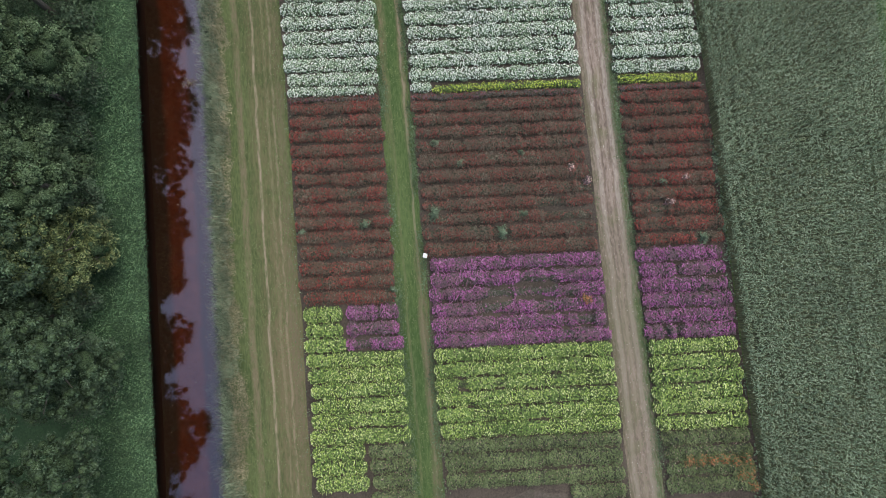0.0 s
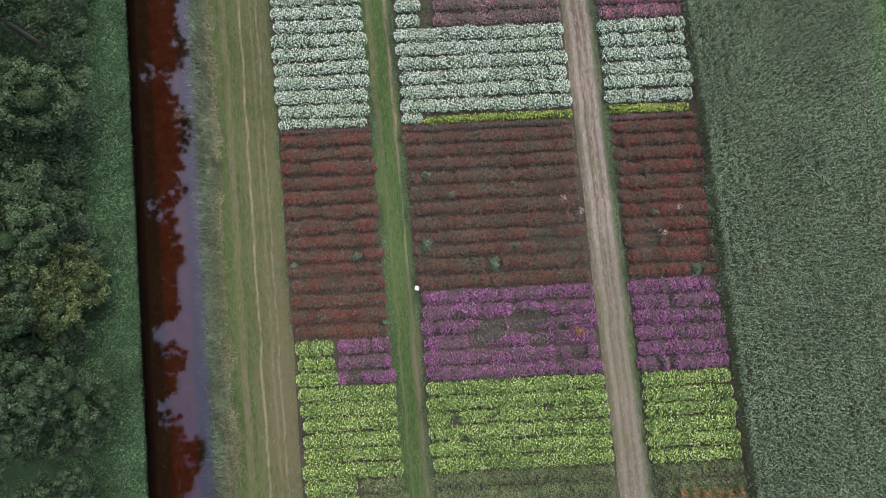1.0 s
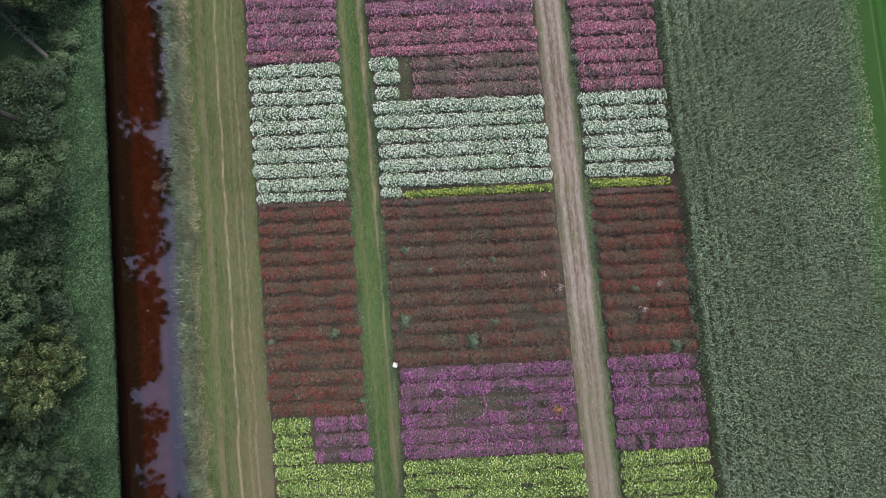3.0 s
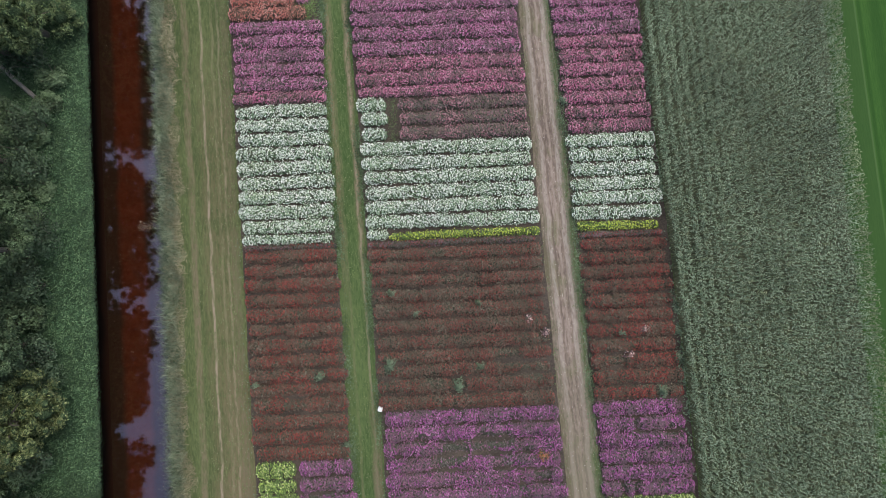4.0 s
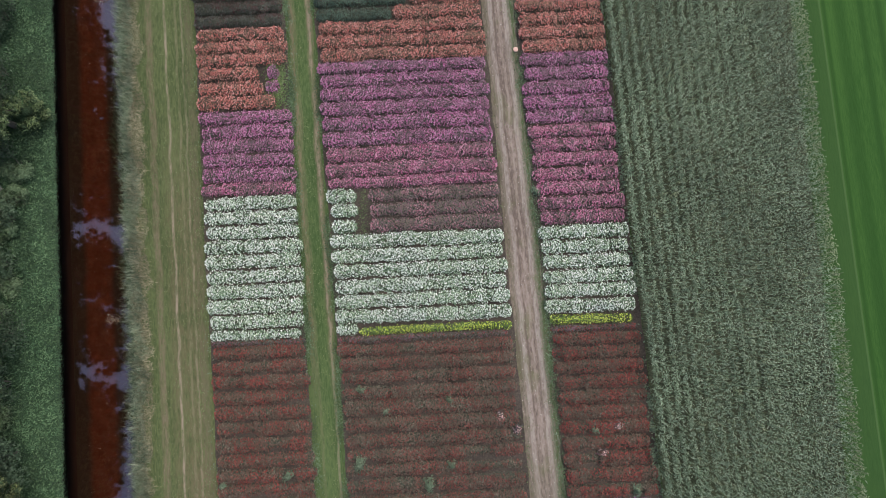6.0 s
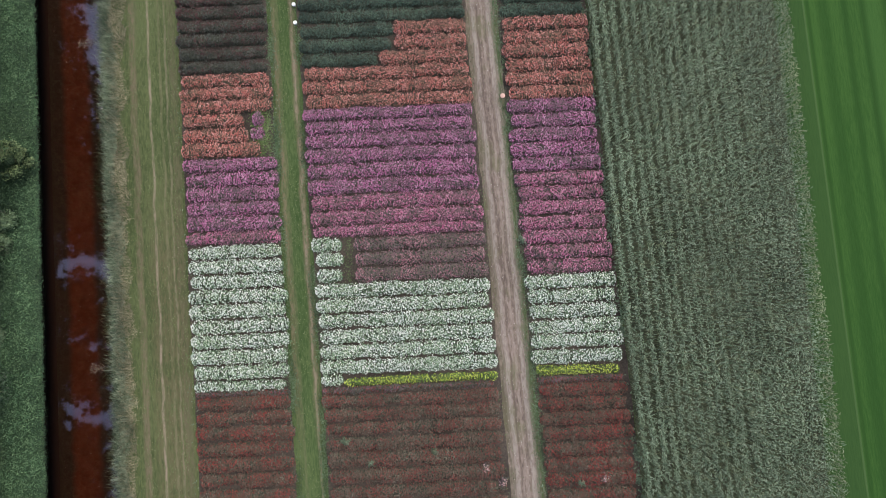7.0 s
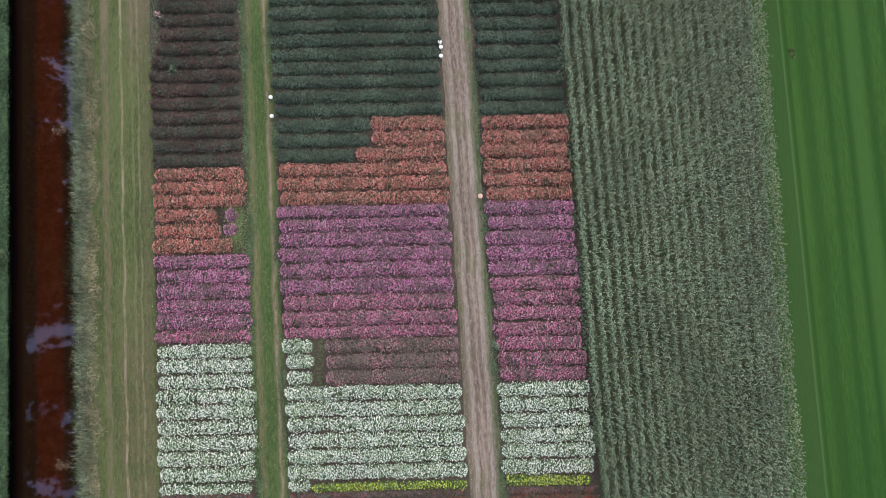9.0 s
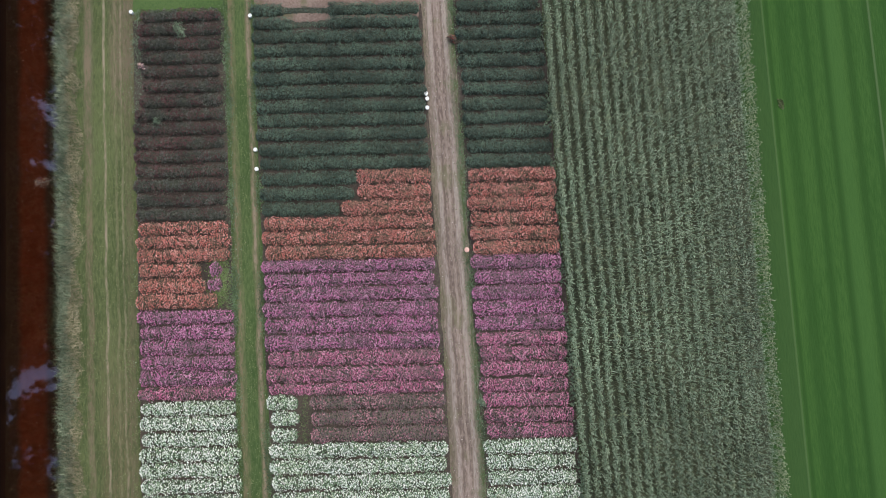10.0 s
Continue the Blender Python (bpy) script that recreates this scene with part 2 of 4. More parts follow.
P_WHITE = petals("white_petal", [(0, (0.47, 0.565, 0.46)), (0.5, (0.68, 0.75, 0.65)), (1, (0.87, 0.89, 0.83))], (0.42, 0.52, 0.36), 0.42)
P_LIME = petals("pale_yellow_petal", [(0, (0.29, 0.42, 0.085)), (0.5, (0.44, 0.56, 0.165)), (1, (0.7, 0.76, 0.41))], (0.21, 0.31, 0.09), 0.55, 0.9)
P_YELLOW = petals("yellow_petal", [(0, (0.36, 0.47, 0.05)), (0.5, (0.5, 0.6, 0.09)), (1, (0.66, 0.72, 0.2))], (0.20, 0.30, 0.04), 0.5)
P_PURPLE = petals("purple_petal", [(0, (0.215, 0.055, 0.18)), (0.6, (0.35, 0.11, 0.29)), (1, (0.49, 0.24, 0.415))], (0.18, 0.11, 0.14), 0.85, 1.3)
P_PINK = petals("pink_petal", [(0, (0.34, 0.075, 0.165)), (0.5, (0.52, 0.18, 0.295)), (1, (0.68, 0.38, 0.46))], (0.27, 0.15, 0.17), 0.75, 1.0)
P_VIOLET_PINK = petals("violet_pink_petal", [(0, (0.32, 0.08, 0.2)), (0.5, (0.49, 0.18, 0.33)), (1, (0.66, 0.38, 0.51))], (0.27, 0.15, 0.2), 0.75, 1.0)
P_MAUVE = petals("faded_pink_petal", [(0, (0.27, 0.1, 0.14)), (0.5, (0.38, 0.19, 0.22)), (1, (0.5, 0.31, 0.33))], (0.19, 0.16, 0.13), 0.95, 0.8)
P_SALMON = petals("salmon_petal", [(0, (0.4, 0.095, 0.08)), (0.5, (0.56, 0.205, 0.175)), (1, (0.72, 0.41, 0.36))], (0.31, 0.17, 0.125), 0.65, 1.0)
P_RED = petals("red_petal", [(0, (0.15, 0.036, 0.03)), (0.6, (0.235, 0.06, 0.05)), (1, (0.33, 0.1, 0.08))], (0.135, 0.088, 0.064), 0.95, 1.2)
P_RUST = petals("rusty_petal", [(0, (0.14, 0.045, 0.038)), (0.6, (0.21, 0.068, 0.056)), (1, (0.29, 0.11, 0.09))], (0.15, 0.105, 0.078), 0.98, 0.8)
P_ORANGE = petals("orange_petal", [(0, (0.28, 0.1, 0.04)), (0.6, (0.4, 0.17, 0.08)), (1, (0.5, 0.28, 0.15))], (0.24, 0.15, 0.08), 0.6)
P_BLUSH = petals("blush_petal", [(0, (0.42, 0.24, 0.22)), (1, (0.66, 0.5, 0.46))], (0.36, 0.22, 0.19), 0.4)
F_CORN = leafy("corn_leaf", [(0, (0.062, 0.104, 0.053)), (0.5, (0.176, 0.25, 0.147)), (1, (0.34, 0.43, 0.29))], 0.2, 0.25, 0.5, 0.45)
F_CORN_DRY = leafy("dry_corn_leaf", [(0, (0.11, 0.15, 0.075)), (0.5, (0.19, 0.235, 0.125)), (1, (0.29, 0.33, 0.2))], 0.3, 0.3, 0.5, 0.4)
F_BANK = leafy("bank_grass", [(0, (0.027, 0.06, 0.029)), (0.55, (0.063, 0.126, 0.06)), (1, (0.13, 0.212, 0.104))], 0.4, 0.5)
F_REED = leafy("reed_blade", [(0, (0.07, 0.105, 0.06)), (0.5, (0.195, 0.258, 0.158)), (1, (0.44, 0.49, 0.34))], 0.35, 0.5)
F_STRAW = leafy("straw_blade", [(0, (0.13, 0.14, 0.075)), (0.6, (0.38, 0.33, 0.215)), (1, (0.6, 0.53, 0.37))], 0.35, 0.6)
F_SOFT = leafy("soft_green_leaf", [(0, (0.058, 0.098, 0.045)), (0.6, (0.105, 0.16, 0.078)), (1, (0.17, 0.23, 0.13))], 0.4, 0.7)
F_WEED = leafy("weed_leaf", [(0, (0.045, 0.085, 0.03)), (0.6, (0.09, 0.15, 0.055)), (1, (0.15, 0.22, 0.09))], 0.4, 0.7)
F_PALE_WEED = leafy("pale_weed_leaf", [(0, (0.08, 0.12, 0.075)), (0.6, (0.15, 0.21, 0.13)), (1, (0.24, 0.30, 0.20))], 0.3, 0.9)
F_TURF = leafy("turf_blade", [(0, (0.08, 0.118, 0.04)), (0.6, (0.12, 0.165, 0.056)), (0.85, (0.17, 0.19, 0.09)), (1, (0.24, 0.23, 0.14))], 0.3, 0.8)
T_DEEP = leafy("tree_leaf", [(0, (0.04, 0.067, 0.037)), (0.6, (0.07, 0.112, 0.062)), (0.92, (0.094, 0.142, 0.082)), (1, (0.13, 0.178, 0.112))], 0.5, 0.9, 0.6, 0.3)
T_BUSH = leafy("yellow_green_leaf", [(0, (0.07, 0.105, 0.038)), (0.6, (0.135, 0.19, 0.07)), (1, (0.23, 0.29, 0.13))], 0.5, 0.9, 0.55, 0.4)
T_GREEN = leafy("fresh_tree_leaf", [(0, (0.06, 0.095, 0.047)), (0.6, (0.102, 0.155, 0.077)), (0.92, (0.132, 0.19, 0.1)), (1, (0.17, 0.225, 0.135))], 0.5, 0.9, 0.6, 0.3)
T_GOLD = leafy("yellowing_tree_leaf", [(0, (0.06, 0.085, 0.028)), (0.6, (0.13, 0.165, 0.058)), (1, (0.27, 0.305, 0.13))], 0.4, 0.7, 0.55, 0.4)
bark = Tree("grey_bark", 0.9, 0.2)
pb = bark.place()
nb = bark.noise(bark.scaled(pb, (6.0, 6.0, 1.0)), 3.0, 4)
bark.bump(nb, 0.7, 0.03)
M_BARK = bark.done(bark.mix(nb, (0.07, 0.062, 0.052), (0.19, 0.172, 0.148)))
dead = Tree("dead_wood", 0.9, 0.2)
nd = dead.noise(dead.scaled(dead.place(), (7.0, 7.0, 2.0)), 3.0, 4)
dead.bump(nd, 0.6, 0.02)
M_DEADWOOD = dead.done(dead.mix(nd, (0.13, 0.125, 0.115), (0.30, 0.29, 0.27)))
M_STALK = leafy("corn_stalk", [(0, (0.09, 0.12, 0.05)), (1, (0.17, 0.19, 0.09))], 0.2, 1.0)


def plain(name, colour, rough, spec=0.4, wear=0.12):
    m = Tree(name, rough, spec)
    v = m.place()
    f = m.span(m.noise(v, 14.0, 4), 0.35, 0.7)
    return m.done(m.mix(f, colour, tuple(c * (1 - wear) for c in colour)))


M_PLASTIC = plain("white_plastic", (0.88, 0.89, 0.88), 0.4, wear=0.05)
M_WIRE = plain("galvanised_wire", (0.45, 0.45, 0.46), 0.35)
M_CRATE = plain("pink_plastic", (0.72, 0.46, 0.38), 0.45)
M_LEAFLITTER = leafy("floating_leaf", [(0, (0.10, 0.06, 0.035)), (0.6, (0.22, 0.15, 0.09)), (1, (0.42, 0.34, 0.25))], 0.2, 1.0)

# ---- mesh helpers ----
def mesh_from(name, verts, faces):
    """A mesh from arrays of points and triangles."""
    me = bpy.data.meshes.new(name)
    verts, faces = np.ascontiguousarray(verts, np.float32), np.ascontiguousarray(faces, np.int32)
    me.vertices.add(len(verts))
    me.vertices.foreach_set("co", verts.ravel())
    me.loops.add(faces.size)
    me.loops.foreach_set("vertex_index", faces.ravel())
    me.polygons.add(len(faces))
    me.polygons.foreach_set("loop_start", np.arange(0, faces.size, 3, dtype=np.int32))
    me.polygons.foreach_set("loop_total", np.full(len(faces), 3, np.int32))
    me.update(calc_edges=True)
    return me


def mesh_of(name, data):
    """A mesh in metres from a bmesh, or from points and triangles, in units of the plan."""
    if isinstance(data, bmesh.types.BMesh):
        me = bpy.data.meshes.new(name)
        data.to_mesh(me)
        data.free()
    else:
        me = mesh_from(name, *data)
    me.transform(Matrix.Scale(METRES, 4))
    return me


def spot(x, y, z=0.0, turn=0.0, size=1.0):
    """A pose on the plan."""
    return pose(x * METRES, y * METRES, z * METRES, 0, 0, turn) @ Matrix.Scale(size, 4)


def part(name, data, material, parent, label="", kind=""):
    """One mesh object under a thing or a part."""
    ob = new(name, mesh_of(name, data))
    ob.data.materials.append(material)
    ob.parent = parent
    return tagged(ob, label, kind=kind)


def thing(name, x, y, z, label, category, group="", kind=""):
    ob = new(name)
    ob.empty_display_size = 0.2
    ob.matrix_basis = spot(x, y, z)
    return tagged(ob, label, category, group, kind)


def stuff(name, data, material, label, category, kind="stuff"):
    ob = new(name, mesh_of(name, data))
    ob.data.materials.append(material)
    return tagged(ob, label, category, "", kind)


def unit(v):
    return v / np.maximum(np.linalg.norm(v, axis=-1, keepdims=True), 1e-9)


def scatter(template, places, normals, sizes, rng, spins=None):
    """Copies of a small template (points, triangles) at the places, with their z along the normals."""
    tv, tf = template
    n = len(places)
    normals = unit(np.asarray(normals, float))
    ref = np.where(np.abs(normals[:, 2:3]) > 0.9, np.array([[1.0, 0, 0]]), np.array([[0, 0, 1.0]]))
    a = unit(np.cross(ref, normals))
    b = np.cross(normals, a)
    s = rng.uniform(0, 2 * np.pi, n) if spins is None else spins
    u = a * np.cos(s)[:, None] + b * np.sin(s)[:, None]
    v = np.cross(normals, u)
    sizes = np.broadcast_to(np.asarray(sizes, float), (n,))[:, None, None]
    pts = (tv[None, :, 0:1] * u[:, None] + tv[None, :, 1:2] * v[:, None] + tv[None, :, 2:3] * normals[:, None]) * sizes + np.asarray(places)[:, None]
    faces = tf[None] + (np.arange(n) * len(tv))[:, None, None]
    return pts.reshape(-1, 3), faces.reshape(-1, 3)


def facing(normals, spread, rng):
    """Turns for scatter() by which the templates' long way lies about along y."""
    normals = unit(np.asarray(normals, float))
    ref = np.where(np.abs(normals[:, 2:3]) > 0.9, np.array([[1.0, 0, 0]]), np.array([[0, 0, 1.0]]))
    a = unit(np.cross(ref, normals))
    b = np.cross(normals, a)
    return np.arctan2(b[:, 1], a[:, 1]) + rng.normal(0, spread, len(normals))


def joined(*pairs):
    vs, fs, k = [], [], 0
    for v, f in pairs:
        vs.append(v)
        fs.append(f + k)
        k += len(v)
    return np.concatenate(vs), np.concatenate(fs)


def bloom_template():
    """A dahlia's head: a slightly oval cone of petals."""
    pts = [(0, 0, 0.42), (1.45, 0, 0), (0.1, 0.72, 0.1), (-1.45, 0, 0), (-0.1, -0.72, 0.1)]
    return np.array(pts, float), np.array([(0, 1, 2), (0, 2, 3), (0, 3, 4), (0, 4, 1)])


def leaf_template(width=0.5):
    return (np.array([(-1, 0, 0), (0, -width, 0.12), (1, 0, -0.25), (0, width, 0.12)], float), np.array([(0, 1, 2), (0, 2, 3)]))


def blade_template(width, bend, stations=3):
    """A grass blade or corn leaf that rises along z and arches over towards x."""
    pts, tri = [], []
    for k in range(stations):
        s = k / stations
        half = width * (1 - s) ** 0.6 * (0.7 if k == 0 else 1.0)
        a = bend * s
        cx, cz = math.sin(a) * s * 0.85, s * math.cos(a * 0.8)
        pts += [(cx, -half, cz), (cx, half, cz)]
    pts.append((math.sin(bend) * 0.9, 0, math.cos(bend * 0.85)))
    for k in range(stations - 1):
        i = 2 * k
        tri += [(i, i + 1, i + 3), (i, i + 3, i + 2)]
    tri.append((2 * stations - 2, 2 * stations - 1, 2 * stations))
    return np.array(pts, float), np.array(tri)


def corn_leaf_template(droop):
    """A long narrow leaf: it rises from the stalk, arches and hangs."""
    pts, tri, n = [], [], 3
    x = z = 0.0
    for k in range(n):
        s = k / (n - 1)
        ang = 1.3 - droop * s
        if k:
            x, z = x + math.cos(ang) / (n - 1), z + math.sin(ang) / (n - 1)
        half = 0.105 * (0.75, 1.0, 0.08)[k]
        pts += [(x, -half, z), (x, half, z)]
    for k in range(n - 1):
        i = 2 * k
        tri += [(i, i + 1, i + 3), (i, i + 3, i + 2)]
    return np.array(pts, float), np.array(tri)


BLOOM, LEAF, SLIM, NARROW = bloom_template(), leaf_template(0.5), leaf_template(0.36), leaf_template(0.24)


def smooth_noise(x, seed, scale):
    """Even noise of -1 to 1 along one way, for arrays."""
    r = np.random.default_rng(seed)
    knots = r.uniform(-1, 1, 512)
    u = np.asarray(x) / scale + 200
    i = np.floor(u).astype(int)
    f = u - i
    f = f * f * (3 - 2 * f)
    return knots[i % 512] * (1 - f) + knots[(i + 1) % 512] * f


def patch_noise(x, y, seed, scale):
    """Even noise of 0 to 1 over the plan, for arrays."""
    r = np.random.default_rng(seed)
    knots = r.uniform(0, 1, (256, 256))
    u, v = np.asarray(x) / scale + 900, np.asarray(y) / scale + 900
    i, j = np.floor(u).astype(int), np.floor(v).astype(int)
    f, g = u - i, v - j
    f, g = f * f * (3 - 2 * f), g * g * (3 - 2 * g)
    i, j, i2, j2 = i % 256, j % 256, (i + 1) % 256, (j + 1) % 256
    return (knots[i, j] * (1 - f) + knots[i2, j] * f) * (1 - g) + (knots[i, j2] * (1 - f) + knots[i2, j2] * f) * g


# ---- the setting: one sheet of ground with the canal cut into it ----
YS = [-2500, -600, -150, -60, -30] + [-20 + 0.5 * k for k in range(151)] + [70, 100, 200, 600, 2500]


def strip(name, profile, material, label, category, kind="structure", seed=1, ys=YS, shear=0.0):
    """A long sheet along y; profile: (x, z, how far this line wanders)."""
    ys = np.array(ys, float)
    cols = []
    for k, (x, z, own) in enumerate(profile):
        dx = own * (0.6 * smooth_noise(ys, seed * 31 + k, 2.3) + 0.4 * smooth_noise(ys, seed * 37 + k, 0.6)) + shear * np.clip(ys, -60, 70)
        cols.append(np.stack([x + dx, ys, np.full(len(ys), z)], 1))
    v = np.concatenate(cols)
    n = len(ys)
    f = []
    for c in range(len(profile) - 1):
        i = np.arange(n - 1) + c * n
        f.append(np.stack([i, i + n, i + n + 1], 1))
        f.append(np.stack([i, i + n + 1, i + 1], 1))
    return stuff(name, (v, np.concatenate(f)), material, label, category, kind)


strip("ground", [(-2500, 0, 0), (-300, 0, 0), (-60, 0, 0), (-20, 0, 0), (-15.82, 0, 0), (-15.84, -0.1, 0), (-16.3, -0.62, 0), (-16.3, -1.1, 0), (-12.85, -1.1, 0),
                 (-12.3, -0.72, 0), (-11.9, -0.35, 0), (-11.4, -0.06, 0.1), (-10.9, 0, 0), (0, 0, 0), (26, 0, 0), (60, 0, 0), (300, 0, 0), (2500, 0, 0)],
      M_GROUND, "flat farmland with rough grass, cut by a canal", "ground", seed=2)
strip("bank_turf", [(-30, 0.012, 0), (-20, 0.015, 0), (-15.84, 0.02, 0)], M_BANK, "dense green turf on the canal bank", "grass", seed=14)
strip("canal_bed", [(-16.25, -1.09, 0), (-15.2, -1.09, 0), (-14.2, -1.09, 0), (-12.87, -1.094, 0), (-12.6, -0.92, 0)], M_BED, "rust-coloured mud on the bottom of the canal", "canal bed", seed=2)
strip("water", [(-16.24, -0.6, 0), (-14.0, -0.6, 0), (-12.1, -0.6, 0)], M_WATER, "still reddish-brown water in a narrow canal", "water", seed=3)
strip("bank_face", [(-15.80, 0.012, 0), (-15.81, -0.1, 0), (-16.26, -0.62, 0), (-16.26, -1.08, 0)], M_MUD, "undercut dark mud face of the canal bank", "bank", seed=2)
# dark strip put where the reeds shade the slope
strip("bank_face", [(-12.6, -0.9, 0), (-12.25, -0.66, 0), (-11.88, -0.32, 0)], M_MUD, "mud slope below the reeds, their shade put into its dark colour", "bank", seed=2)
FIELD_YS = [-40 + 0.25 * k for k in range(420)]
strip("grass_lane", [(-11.38, -0.035, 0.06), (-10.85, 0.015, 0), (-9, 0.03, 0), (-7.55, 0.006, 0.12)], M_LANE, "worn grass lane with two dry wheel tracks", "lane", seed=4, ys=FIELD_YS)
strip("grass_path", [(-2.62, 0.006, 0.1), (-1.7, 0.025, 0), (-0.82, 0.006, 0.1)], M_GRASS_PATH, "mown grass path between the flower beds", "path", seed=5, ys=FIELD_YS)
strip("dirt_path", [(8.54, 0.006, 0.14), (9.5, 0.02, 0), (10.6, 0.006, 0.16)], M_DIRT, "bare dry earth path with pale wheel tracks", "path", seed=6, ys=FIELD_YS)
BED_YS = [-12 + 0.25 * k for k in range(213)]
strip("flower_bed_soil", [(-7.66, 0.012, 0.1), (-5, 0.02, 0), (-2.55, 0.012, 0.08)], M_SOIL, "dark brown bed soil between the flower rows", "soil", seed=7, ys=BED_YS)
strip("flower_bed_soil", [(-0.86, 0.012, 0.08), (4, 0.02, 0), (8.72, 0.012, 0.1)], M_SOIL, "dark brown bed soil between the flower rows", "soil", seed=8, ys=BED_YS)
strip("flower_bed_soil", [(10.52, 0.012, 0.1), (13, 0.02, 0), (15.62, 0.012, 0.06)], M_SOIL, "dark brown bed soil between the flower rows", "soil", seed=9, ys=[-14 + 0.25 * k for k in range(233)])
strip("dug_soil", [(-0.7, 0.016, 0.2), (4, 0.024, 0), (8.6, 0.016, 0.2)], M_PALE_SOIL, "pale bare soil at the end of the flower beds", "soil", seed=10, ys=[40.2 + 0.2 * k for k in range(26)])
strip("headland", [(-7.7, 0.008, 0.15), (-5, 0.014, 0), (-2.5, 0.008, 0.1)], M_HEADLAND, "short green grass beyond the end of a flower bed", "grass", seed=15, ys=[41.5 + 0.5 * k for k in range(30)])
patch = bmesh.new()
ring = []
for k in range(28):
    a = 2 * math.pi * k / 28
    ring.append(patch.verts.new((3.6 + (1.7 + 0.4 * math.sin(3 * a)) * math.cos(a), -10.7 + (0.6 + 0.12 * math.sin(5 * a)) * math.sin(a), 0.03)))
patch.faces.new(ring)
stuff("dug_soil", patch, M_BARE_SOIL, "bare brown soil patch among the green rows", "soil", "structure")
strip("corn_soil", [(15.66, 0.008, 0.05), (18, 0.012, 0), (27.6, 0.004, 0.05)], M_CORN_SOIL, "shaded soil under the corn", "soil", seed=11, ys=[-18 + 0.5 * k for k in range(137)])
strip("meadow", [(25.35, 0.015, 0.08), (30, 0.02, 0), (60, 0.02, 0), (160, 0.015, 0)], M_MEADOW, "bright green mown meadow with darker stripes", "meadow", seed=13, ys=[-60 + 1.0 * k for k in range(131)], shear=0.032)

# ---- flower rows ----
ROW_SLOPE = 0.045
LOOKS = {
    "white": (F_BLUE, P_WHITE, 0.077, 0.0415, 0.46, "row of white dahlias in full bloom over blue-green leaves"),
    "lime": (F_LIME, P_LIME, 0.078, 0.0375, 0.42, "row of pale yellow dahlias over bright green leaves"),
    "yellow": (F_LIME, P_YELLOW, 0.092, 0.0400, 0.36, "low row of bright yellow flowers"),
    "purple": (F_PLUM, P_PURPLE, 0.073, 0.0410, 0.42, "patchy row of purple dahlias with some bare gaps"),
    "pink": (F_PLUM, P_PINK, 0.070, 0.0390, 0.46, "row of deep pink dahlias in full bloom"),
    "violet": (F_PLUM, P_VIOLET_PINK, 0.070, 0.0390, 0.46, "row of violet-pink dahlias in full bloom"),
    "mauve": (F_MAUVE, P_MAUVE, 0.080, 0.0410, 0.44, "row of faded mauve dahlias going over"),
    "salmon": (F_RUSTY, P_SALMON, 0.070, 0.0385, 0.46, "row of salmon-orange dahlias in bloom"),
    "dull": (F_MAUVE, P_RED, 0.095, 0.0360, 0.34, "low brownish row of dahlias going over"),
    "red": (F_BRONZE, P_RED, 0.074, 0.0380, 0.43, "row of dark red dahlias with bronze leaves"),
    "rust": (F_BRONZE, P_RUST, 0.088, 0.0370, 0.42, "brownish row of red dahlias mostly past their bloom"),
    "wine": (F_WINE, P_RED, 0.000, 0.030, 0.5, "dark row of wine-leaved dahlias without flowers"),
    "dark": (F_DARK, P_RED, 0.000, 0.030, 0.5, "dark green row of dahlia plants without flowers"),
    "olive": (F_GREEN, P_BLUSH, 0.21, 0.022, 0.4, "green row of leafy plants with a few pale flowers"),
}
seed_count = [100]


